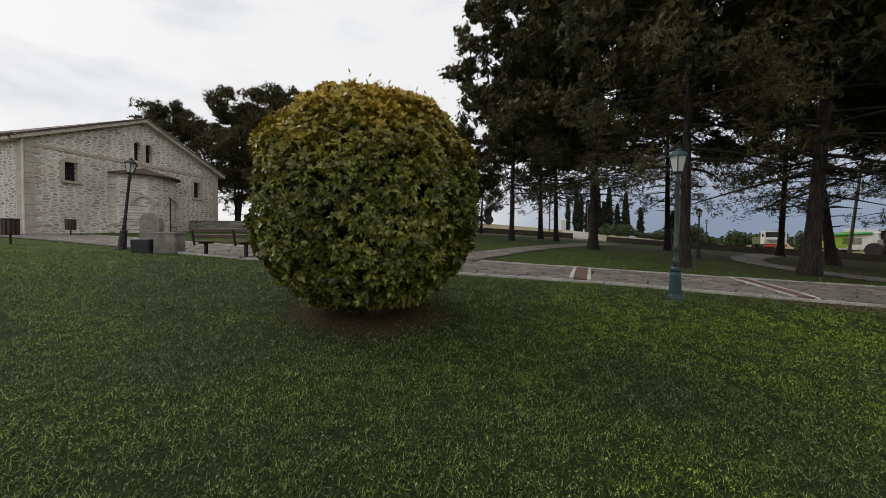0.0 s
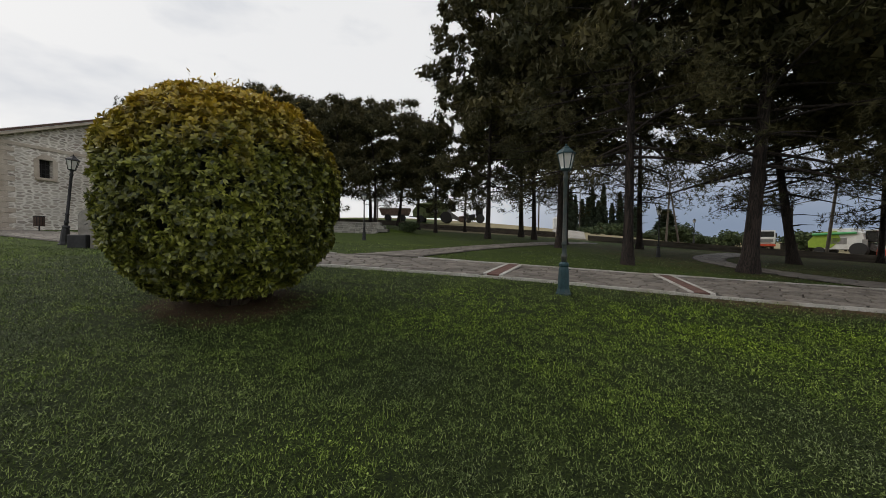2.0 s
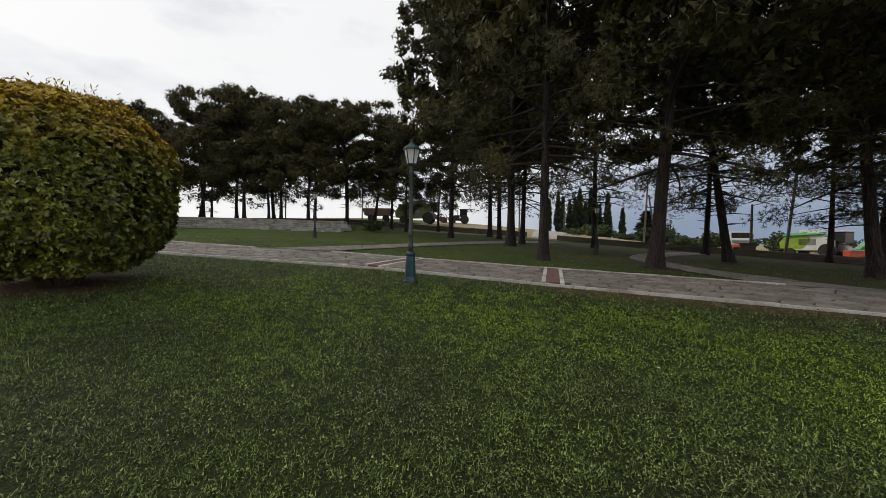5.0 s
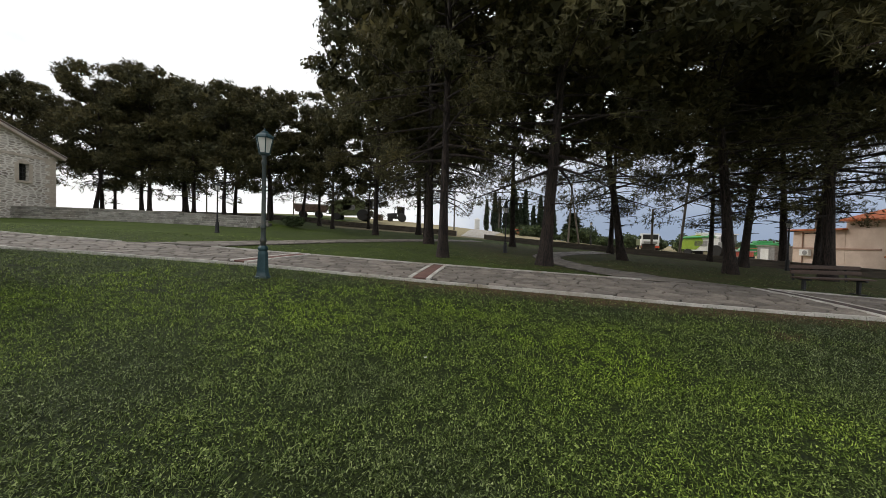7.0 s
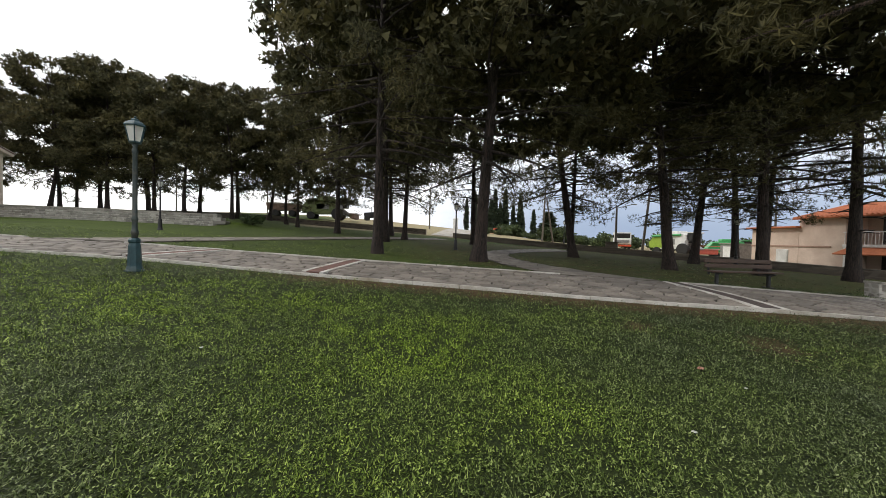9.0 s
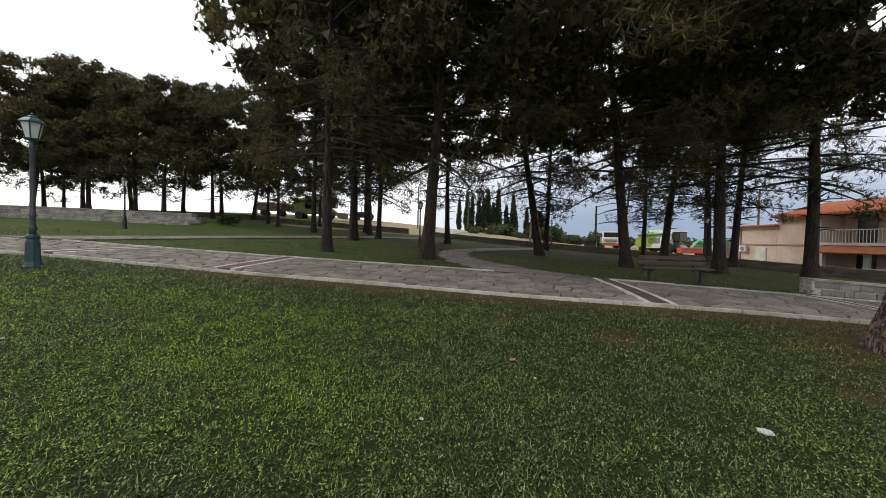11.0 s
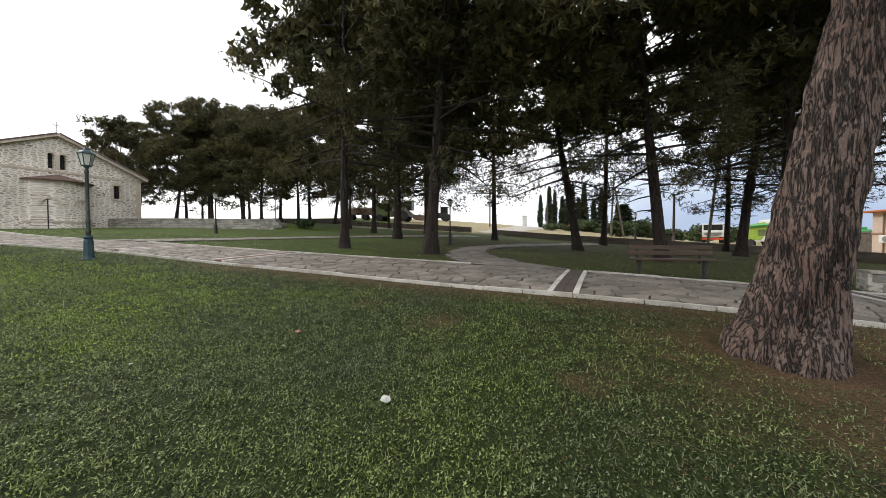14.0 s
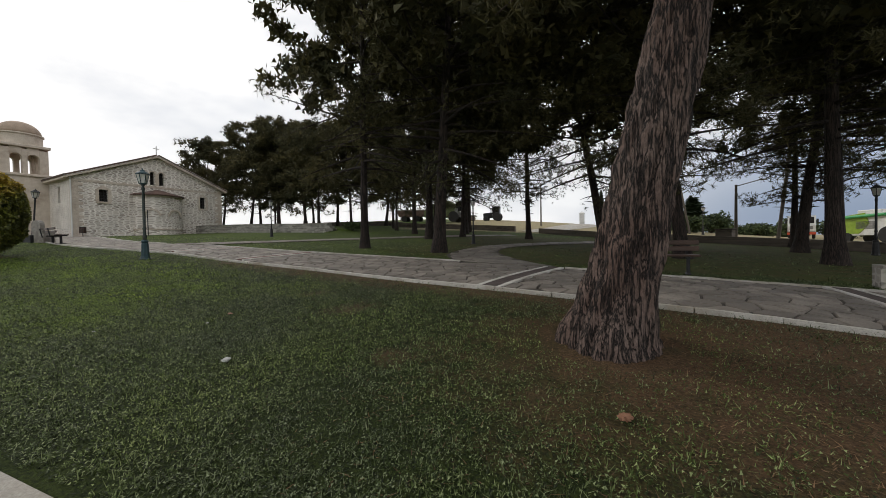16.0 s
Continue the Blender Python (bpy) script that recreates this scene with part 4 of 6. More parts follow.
# ---- the round shrub ----
def shrub():
    bush = thing("round_shrub", pose(BUSH[0], BUSH[1], gzf(*BUSH)), "big clipped round evergreen shrub with yellowing top", "shrub")
    rs = np.random.RandomState(5)
    n = 10500
    v = rs.normal(size=(n, 3))
    v /= np.linalg.norm(v, axis=1, keepdims=True)
    v = v[v[:, 2] > -0.95]
    n = len(v)
    p = np.sign(v) * np.abs(v) ** 0.86
    p /= (np.abs(p) ** 2.45).sum(1, keepdims=True) ** (1 / 2.45)
    lump = np.array([noise.noise(Vector(q) * 2.3) * 0.07 + noise.noise(Vector(q) * 6.0) * 0.05 for q in v])[:, None]
    depth = rs.uniform(0, 1, (n, 1)) ** 2 * 0.2
    c = p * (1 + lump - depth) * (1.45, 1.45, 1.47) + (0, 0, 1.58)
    nrm = v * (1, 1, 0.9) + rs.normal(size=(n, 3)) * 0.35 + (0, 0, 0.25)
    nrm /= np.linalg.norm(nrm, axis=1, keepdims=True)
    k = 11
    C, N = np.repeat(c, k, 0), np.repeat(nrm, k, 0)
    s = np.cross(N, rs.normal(size=N.shape))
    s /= np.linalg.norm(s, axis=1, keepdims=True)
    d = s * 0.85 + N * rs.uniform(0.1, 0.9, (len(N), 1))
    d /= np.linalg.norm(d, axis=1, keepdims=True)
    b = np.cross(d, N)
    b /= np.linalg.norm(b, axis=1, keepdims=True)
    l, w = rs.uniform(0.055, 0.1, (len(N), 1)), rs.uniform(0.013, 0.02, (len(N), 1))
    tipn = np.cross(b, d)
    quad = np.stack([C, C + d * l * 0.55 - b * w + tipn * 0.006, C + d * l - tipn * 0.008, C + d * l * 0.55 + b * w + tipn * 0.006], 1)
    tri_mesh("leaves", quad, M_BUSH, bush)["kind"] = "stuff"
    # shoots that stand out of the top
    rnd = random.Random(4)
    sh = []
    for i in range(36):
        a, r = rnd.uniform(0, math.tau), abs(rnd.gauss(0, 0.35))
        far = rnd.choice((0, 0, 0.55))
        o = np.array((r * math.cos(a) * 0.8 + far, r * math.sin(a), 2.98 - 0.2 * r - 0.2 * far))
        up = np.array((rnd.gauss(0, 0.2), rnd.gauss(0, 0.2), 1.0))
        for j in range(7):
            q = o + up * 0.045 * j
            e = np.array((rnd.gauss(0, 1), rnd.gauss(0, 1), 0.9))
            e /= np.linalg.norm(e)
            f = np.cross(e, (0, 0, 1.0))
            sh.append([q, q + e * 0.05 - f * 0.013, q + e * 0.09, q + e * 0.05 + f * 0.013])
    tri_mesh("shoots", np.array(sh), M_BUSH, bush)["kind"] = "stuff"
    tv, tf = [], []
    for i in range(26):
        a = math.tau * i / 26 + rnd.uniform(-0.1, 0.1)
        r = rnd.uniform(0.5, 1.15)
        z = rnd.uniform(0.6, 2.8)
        q = np.array((math.cos(a) * r, math.sin(a) * r, z))
        o = np.array((math.cos(a) * 0.15, math.sin(a) * 0.15, -0.05))
        bark_tube(tv, tf, np.array([o, (o + q) / 2 + (math.cos(a) * 0.12, math.sin(a) * 0.12, 0), q]), [0.035, 0.025, 0.012], 6, 0, rnd)
    link_mesh("branches", tv, tf, M_TWIG, bush, smooth=True)
    # a solid lumpy ball, darker than the leaf shell, fills the inside
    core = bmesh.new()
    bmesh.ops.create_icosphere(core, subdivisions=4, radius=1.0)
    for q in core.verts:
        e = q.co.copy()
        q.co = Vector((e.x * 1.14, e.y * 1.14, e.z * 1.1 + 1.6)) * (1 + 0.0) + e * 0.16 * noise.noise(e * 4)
    part("inner_core", core, M_CYPRESS, bush, "dark solid core behind the leaves")
    return bush


shrub()


# ---- street lamps ----
def street_lamp(x, y, h=2.95, turn=0, lean=(0, 0), label="teal cast-iron street lamp with a glazed lantern", body=None, group="park lamps"):
    body = body or M_TEAL
    lamp = thing("street_lamp", pose(x, y, gzf(x, y) - 0.02, lean[0], lean[1], turn), label, "street lamp", group)
    k = h / 2.95
    part("base", lathe([(0.155, 0), (0.155, 0.05), (0.135, 0.06), (0.13, 0.09), (0.115, 0.13), (0.1, 0.5), (0.085, 0.56), (0.1, 0.585), (0.1, 0.62), (0.07, 0.66)], 8, Matrix.Scale(k, 4)), body, lamp)
    part("pole", lathe([(0.052, 0.64), (0.05, 0.72), (0.063, 0.74), (0.063, 0.79), (0.047, 0.82), (0.044, 0.98), (0.055, 1.0), (0.055, 1.03), (0.042, 1.06), (0.038, 2.25), (0.05, 2.28), (0.05, 2.33), (0.03, 2.38), (0.06, 2.45)], 16, Matrix.Scale(k, 4)), M_TEALD if body is M_TEAL else body, lamp, "paler worn pole", True)
    top = part("lantern", lathe([(0.06, 2.44), (0.105, 2.46), (0.11, 2.485)], 6, Matrix.Scale(k, 4)), body, lamp)
    r0, r1, z0, z1 = 0.1, 0.165, 2.48, 2.77
    for i in range(6):
        a, b = math.tau * i / 6, math.tau * (i + 1) / 6
        part("bar", tube_between(Vector((r0 * math.cos(a), r0 * math.sin(a), z0)) * k, Vector((r1 * math.cos(a), r1 * math.sin(a), z1)) * k, 0.011 * k, n=5), body, top)
        vs = [Vector((r * 0.97 * math.cos(t), r * 0.97 * math.sin(t), z)) * k for r, t, z in ((r0, a, z0), (r0, b, z0), (r1, b, z1), (r1, a, z1))]
        inn = [v * 1.0 - Vector((v.x, v.y, 0)) * 0.03 for v in vs]
        link_mesh("pane", [tuple(v) for v in vs + inn], [(0, 1, 2, 3), (7, 6, 5, 4), (0, 4, 5, 1), (1, 5, 6, 2), (2, 6, 7, 3), (3, 7, 4, 0)], M_GLASS, top, "milky glass")
    part("cap", lathe([(0.185, 2.765), (0.19, 2.785), (0.15, 2.83), (0.1, 2.865), (0.075, 2.87), (0.07, 2.9), (0.05, 2.915), (0.018, 2.925), (0.026, 2.95), (0.0, 2.975)], 6, Matrix.Scale(k, 4)), body, lamp)
    return lamp


street_lamp(4.53, 6.59)
street_lamp(-10.3, 9.85, 2.9, 10, (0, 6.5), "dark leaning street lamp with a wire-ribbed lantern", M_IRON)
street_lamp(-3.55, 19.85, 2.75, 0, (0, 0), "slim dark street lamp at the lawn edge", M_IRON)
street_lamp(29.8, 20.0, 3.1, 0, (0, 0), "dark street lamp among the pines", M_IRON)
street_lamp(31.7, 50.0, 3.4, 0, (0, 0), "dark street lamp beside the road", M_IRON)
street_lamp(12.2, 18.8, 2.6, 0, (0, 0), "slim dark street lamp by the side path", M_IRON)


# ---- the church ----
def church():
    """Local frame: x along the east gable (south to north), y into the nave, z up; the gable wall stands at y = 0."""
    a, b = Vector((-24.52, 18.07)), Vector((-22.39, 30.95))
    ang = math.degrees(math.atan2(b.y - a.y, b.x - a.x))
    W = (b - a).length
    z0 = 0.9
    ch = thing("church", pose(a.x, a.y, z0, 0, 0, ang), "old stone village church with a low gable and small apse", "church")
    E, A, L = 5.95, 8.75, 24.0
    mid = W * 0.5

    def wall_with_holes(name, outline, holes, depth, m, material):
        """A wall of this outline (x, z) with rectangular or arched holes through it."""
        ob = part(name, pierced(outline, holes, depth), material, ch)
        ob.matrix_local = m
        return ob

    def rect(x0, z0_, x1, z1):
        return [(x0, z0_), (x1, z0_), (x1, z1), (x0, z1)]

    def arch(x0, z0_, x1, z1):
        r = (x1 - x0) / 2
        return [(x0, z0_), (x1, z0_)] + [((x0 + x1) / 2 + r * math.cos(t), z1 - r + r * math.sin(t)) for t in np.linspace(0, math.pi, 9)]
    w1, w2 = (1.85, 3.8, 2.5, 4.93), (10.65, 3.72, 11.25, 5.0)
    a1, a2 = (mid - 0.62, 5.86, mid - 0.2, 7.2), (mid + 0.18, 5.86, mid + 0.62, 7.2)
    wall_with_holes("east_wall", [(0, 0), (W, 0), (W, E), (mid, A), (0, E)], [rect(*w1), rect(*w2), arch(*a1), arch(*a2)], 0.7, Matrix(), M_CHURCH)
    south = [rect(2.2 + 3.4 * i, 3.7, 2.85 + 3.4 * i, 5.2) for i in range(6)]
    wall_with_holes("south_wall", [(0, 0), (L, 0), (L, E), (0, E)], [[(L - x, z) for x, z in reversed(h)] for h in south], 0.7, Matrix.Translation((0.0, L + 0.7, 0)) @ pose(0, 0, 0, 0, 0, -90), M_CHURCH)
    part("north_wall", box(W - 0.35, 0.7 + L / 2, E / 2, 0.7, L, E, 0.0), M_CHURCH, ch)
    part("west_wall", extrude_poly([(0.71, 0), (W - 0.71, 0), (W - 0.71, E), (mid, A - 0.4), (0.71, E)], 0.7, Matrix.Translation((0, L, 0))), M_CHURCH, ch)

    def window(name, kind, q, y=0.28):
        ob = part(name, extrude_poly(kind(q[0] - 0.02, q[1] - 0.02, q[2] + 0.02, q[3] + 0.02), 0.06, Matrix.Translation((0, y, 0))), M_WINDARK, ch, "dark glazed window")
        x0, zz0, x1, z1 = q
        for i in range(1, 3):
            x = x0 + (x1 - x0) * i / 3
            part("bar", box(x, y - 0.03, (zz0 + z1) / 2, 0.035, 0.03, z1 - zz0, 0), M_IRON, ob)
        for i in range(1, 4):
            z = zz0 + (z1 - zz0) * i / 4
            part("bar", box((x0 + x1) / 2, y - 0.05, z, x1 - x0, 0.03, 0.035, 0), M_IRON, ob)
        return ob
    for q, k in ((w1, rect), (w2, rect), (a1, arch), (a2, arch)):
        window("window", k, q)
    # dressed surrounds, standing a little proud
    for q in (w1, w2):
        x0, zz0, x1, z1 = q
        part("sill", box((x0 + x1) / 2, -0.01, zz0 - 0.09, x1 - x0 + 0.4, 0.16, 0.16, 0.01), M_ASHLAR, ch)
        for sx in (x0 - 0.13, x1 + 0.13):
            part("jamb", box(sx, 0.02, (zz0 + z1) / 2, 0.26, 0.1, z1 - zz0, 0.01), M_ASHLAR, ch)
        pts = [((x0 + x1) / 2 + (x1 - x0) * 0.72 * s, z1 + 0.05 + 0.28 * (1 - s * s)) for s in np.linspace(1, -1, 9)]
        part("lintel", extrude_poly([(x0 - 0.2, z1 + 0.005), (x1 + 0.2, z1 + 0.005)] + pts, 0.1, Matrix.Translation((0, -0.03, 0))), M_ASHLAR, ch)
    for q in (a1, a2):
        x0, zz0, x1, z1 = q
        r = (x1 - x0) / 2
        o = [((x0 + x1) / 2 + (r + 0.12) * math.cos(t), z1 - r + (r + 0.12) * math.sin(t)) for t in np.linspace(0, math.pi, 11)]
        i_ = [((x0 + x1) / 2 + (r + 0.0) * math.cos(t), z1 - r + (r + 0.0) * math.sin(t)) for t in np.linspace(math.pi, 0, 11)]
        part("arch_ring", extrude_poly(o + i_, 0.1, Matrix.Translation((0, -0.03, 0))), M_ASHLAR, ch)
    part("mullion", box(mid, 0.0, 6.45, 0.3, 0.12, 1.2, 0.01), M_ASHLAR, ch)
    # belt courses and corner stones
    part("belt_course", box(mid, -0.005, 5.62, W - 0.02, 0.07, 0.2, 0.01), M_ASHLAR, ch)
    rnd = random.Random(8)
    for cx in (0, W):
        z = 0.0
        i = 0
        while z < E - 0.3:
            hh = rnd.uniform(0.26, 0.36)
            l = 0.75 if i % 2 else 0.45
            sx = 1 if cx == 0 else -1
            part("quoin", box(cx + sx * (l / 2 - 0.015), 0.3, z + hh / 2, l, 0.65 if i % 2 == 0 else 0.66, hh - 0.015, 0.01, Matrix.Translation((0, 0.0, 0))), M_ASHLAR, ch)
            z += hh
            i += 1
    # roof with pale cornice
    over = 0.45
    dx, dz = mid + over, (A - E) * (mid + over) / mid
    for side in (-1, 1):
        s = math.atan2(dz, dx)
        sl = math.hypot(dx, dz)
        m = Matrix.Translation((mid, -0.4, A)) @ Euler((0, side * s, 0)).to_matrix().to_4x4()
        part("roof_slope", box(side * sl / 2, (L + 1.6) / 2, 0.2, sl, L + 1.6, 0.14, 0.01, m), M_ROOFTILE, ch)
        part("cornice", box(side * sl / 2, 0.28, 0.04, sl - 0.02, 0.5, 0.17, 0.02, m), M_ASHLAR, ch)
        part("verge_board", box(side * sl / 2, 0.03, 0.2, sl, 0.05, 0.17, 0.005, m), M_WHITE, ch, "pale verge")
    for x in (-0.2, W + 0.2):
        part("eaves_cornice", box(x, L / 2 + 0.6, E - 0.12, 0.5, L + 0.5, 0.26, 0.02), M_ASHLAR, ch)
        part("gutter", tube_between((x - 0.2 if x < 0 else x + 0.2, 0.1, E + 0.1), (x - 0.2 if x < 0 else x + 0.2, L, E + 0.1), 0.07), M_STEEL, ch)
    part("downpipe", tube_between((-0.1, -0.08, 0.1), (-0.1, -0.08, E - 0.1), 0.055), M_WHITE, ch, "white drainpipe")
    part("cross", box(mid, -0.05, A + 0.75, 0.07, 0.07, 0.9, 0.01), M_WHITE, ch)
    part("cross_arm", box(mid, -0.05, A + 0.9, 0.5, 0.06, 0.07, 0.01), M_WHITE, ch)
    # the apse: half an octagon-like round, with a lean-to tiled roof
    R, H = 2.1, 4.55
    n = 15
    arc = [(mid + R * math.cos(t), -R * 0.8 * math.sin(t)) for t in np.linspace(math.pi, 0, n)]
    bm = bmesh.new()
    lo = [bm.verts.new((x, y, 0)) for x, y in arc]
    hi = [bm.verts.new((x, y, H)) for x, y in arc]
    for i in range(n - 1):
        bm.faces.new((lo[i], lo[i + 1], hi[i + 1], hi[i]))
    bm.faces.new(hi)
    part("apse_wall", bm, M_CHURCH, ch)
    for zz, hh in ((1.15, 0.14), (H - 0.06, 0.16)):
        bm = bmesh.new()
        rings = []
        for k_, z in ((1.0, zz), (1.03, zz), (1.03, zz + hh), (1.0, zz + hh)):
            rings.append([bm.verts.new((mid + (x - mid) * k_, y * k_, z)) for x, y in arc])
        for r1_, r2_ in zip(rings, rings[1:]):
            for i in range(n - 1):
                bm.faces.new((r1_[i], r1_[i + 1], r2_[i + 1], r2_[i]))
        part("apse_band", bm, M_ASHLAR, ch)
    bm = bmesh.new()
    rim = [bm.verts.new((mid + (x - mid) * 1.13, y * 1.2 - 0.02, H + 0.1)) for x, y in arc]
    rim2 = [bm.verts.new((mid + (x - mid) * 1.13, y * 1.2 - 0.02, H + 0.2)) for x, y in arc]
    topv = bm.verts.new((mid, -0.02, H + 0.85))
    for i in range(n - 1):
        bm.faces.new((rim[i], rim[i + 1], rim2[i + 1], rim2[i]))
        bm.faces.new((rim2[i], rim2[i + 1], topv))
    bm.faces.new(list(reversed(rim)))
    part("apse_roof", bm, M_ROOFTILE, ch)
    # blind arches of the apse
    for t in (math.pi * 0.68, math.pi * 0.36):
        x, y = mid + R * math.cos(t) * 1.0, -R * 0.8 * math.sin(t)
        nx, ny = math.cos(t) * 0.62, -math.sin(t)
        rot = math.degrees(math.atan2(ny, nx)) + 90
        m = pose(x, y, 2.55, 0, 0, rot)
        o = [(0.75 * math.cos(s), 0.75 * math.sin(s)) for s in np.linspace(0, math.pi, 11)]
        i_ = [(0.58 * math.cos(s), 0.58 * math.sin(s)) for s in np.linspace(math.pi, 0, 11)]
        part("blind_arch", extrude_poly(o + i_, 0.12, m @ Matrix.Translation((0, -0.06, 0))), M_ASHLAR, ch)
    return ch


church()


def bell_tower():
    tw = thing("bell_tower", pose(-32.1, 17.8, 0.9, 0, 0, -9), "stone bell tower with arched openings and a small dome", "tower")
    s, h0, h1 = 3.1, 6.3, 8.8
    part("shaft", box(0, 0, h0 / 2 - 0.3, s, s, h0 + 0.6, 0.03), M_ASHLAR, tw)
    part("ledge", box(0, 0, h0 + 0.08, s + 0.35, s + 0.35, 0.22, 0.03), M_ASHLAR, tw)
    for sx in (-1, 1):
        for sy in (-1, 1):
            part("pier", box(sx * (s / 2 - 0.3), sy * (s / 2 - 0.3), (h0 + h1) / 2, 0.6, 0.6, h1 - h0, 0.02), M_ASHLAR, tw)
    for k in range(4):
        m = pose(0, 0, 0, 0, 0, 90 * k)
        part("pier", box(0, -s / 2 + 0.3, (h0 + h1) / 2, 0.36, 0.5, h1 - h0, 0.02, m), M_ASHLAR, tw)
        for side in (-1, 1):
            r = (s / 2 - 0.6 - 0.18) / 2
            cx = side * (0.18 + r)
            pts = [(cx - r, 0.95), (cx - r, 0)] + [(cx - r * math.cos(t), r * 0.9 * math.sin(t)) for t in np.linspace(0, math.pi, 9)][1:-1] + [(cx + r, 0), (cx + r, 0.95)]
            part("arch", extrude_poly(pts, 0.5, m @ Matrix.Translation((0, -s / 2 + 0.05, h1 - 0.8))), M_ASHLAR, tw)
    part("cornice", box(0, 0, h1 + 0.28, s + 0.3, s + 0.3, 0.25, 0.03), M_ASHLAR, tw)
    part("drum", lathe([(1.55, h1 + 0.38), (1.55, h1 + 1.35), (1.66, h1 + 1.4), (1.66, h1 + 1.52), (1.5, h1 + 1.54)], 24), M_ASHLAR, tw)
    part("oculus", lathe([(0.3, 0), (0.3, 0.05)], 16, pose(0.5, -1.48, h1 + 0.95, 90, 0, 18)), M_WINDARK, tw)
    part("dome", lathe([(1.52 * math.cos(t), h1 + 1.52 + 1.25 * math.sin(t)) for t in np.linspace(0, 1.5, 10)], 24), M_DOME, tw, "weathered dome", True)


bell_tower()


# ---- benches, fountain, bins, posts ----
def bench(x, y, turn, label):
    """A park bench; it faces local -y, its back towards +y."""
    b = thing("park_bench", pose(x, y, gzf(x, y), 0, 0, turn), label, "bench", "park benches")
    for sx in (-0.72, 0.72):
        leg = part("leg", box(sx, 0.0, 0.2, 0.07, 0.09, 0.44, 0.008), M_IRON, b, "dark iron leg")
        part("foot", box(sx, 0.0, 0.015, 0.1, 0.42, 0.035, 0.006), M_IRON, leg)
        part("bracket", box(sx, 0.0, 0.4, 0.06, 0.46, 0.045, 0.006), M_IRON, leg)
        part("back_support", box(sx, 0.235, 0.6, 0.05, 0.045, 0.44, 0.006, Matrix.Translation((0, 0.06, 0)) @ Euler((radians(-10), 0, 0)).to_matrix().to_4x4()), M_IRON, b)
    for i in range(4):
        part("seat_slat", box(0, -0.19 + 0.115 * i, 0.445, 1.9, 0.095, 0.04, 0.008), M_WOODRED, b)
    for i in range(2):
        part("back_slat", box(0, 0.2 + 0.035 * i, 0.6 + 0.15 * i, 1.9, 0.035, 0.11, 0.008), M_WOODRED, b)
    return b


bench(19.45, 8.95, -9, "red-brown slatted park bench with dark iron legs beside the walk")
bench(-6.4, 9.15, 168, "weathered dark slatted park bench on the lawn edge")


def fountain():
    f = thing("drinking_fountain", pose(-9.0, 9.45, gzf(-9.0, 9.45) - 0.02, 0, 0, 12), "grey stone drinking fountain with arched back slab", "fountain")
    r = 0.27
    pts = [(-r, 0), (r, 0), (r, 0.95)] + [(r * math.cos(t), 0.95 + 0.24 * math.sin(t)) for t in np.linspace(0, math.pi, 11)][1:-1] + [(-r, 0.95)]
    part("back_slab", extrude_poly(pts, 0.22), M_FONT, f)
    part("basin", box(-0.02, -0.2, 0.2, 0.5, 0.4, 0.42, 0.02), M_IRON, f, "dark basin")
    part("side_block", box(0.55, 0.0, 0.28, 0.6, 0.55, 0.6, 0.02), M_FONT, f)
    part("capstone", box(0.55, 0.0, 0.6, 0.66, 0.6, 0.05, 0.01), M_FONT, f)
    part("tap", tube_between((0, -0.02, 0.75), (0, -0.12, 0.72), 0.018), M_STEEL, f)


fountain()


def litter_bin(x, y, s=1.0):
    b = thing("litter_bin", pose(x, y, gzf(x, y), 0, 0, 15), "dark slatted litter bin on a short post", "litter bin", "litter bins")
    part("post", lathe([(0.03, -0.05), (0.03, 0.35 * s)], 10), M_IRON, b)
    part("bucket", lathe([(0.17, 0.3 * s), (0.21, 0.8 * s), (0.19, 0.8 * s), (0.16, 0.33 * s)], 18), M_IRON, b)
    for i in range(12):
        a = math.tau * i / 12
        part("slat", box(0, 0, 0.56 * s, 0.02, 0.075, 0.52 * s, 0.004, Matrix.Rotation(a, 4, "Z") @ Matrix.Translation((0.205, 0, 0))), M_WOODRED, b)
    part("rim", lathe([(0.225, 0.8 * s), (0.235, 0.82 * s), (0.225, 0.84 * s), (0.2, 0.82 * s)], 18), M_IRON, b)


litter_bin(-14.6, 10.2)
litter_bin(-20.0, 16.6)


def post(x, y, h, r=0.04, name="metal_post", label="thin dark metal post on the lawn"):
    p = thing(name, pose(x, y, gzf(x, y) - 0.05), label, "post")
    part("shaft", lathe([(r, 0), (r * 0.9, h)], 10), M_IRON, p)
    part("cap", lathe([(r * 1.3, h), (r * 1.3, h + 0.04), (r * 0.4, h + 0.07)], 10), M_IRON, p)


post(-17.3, 19.8, 2.2)


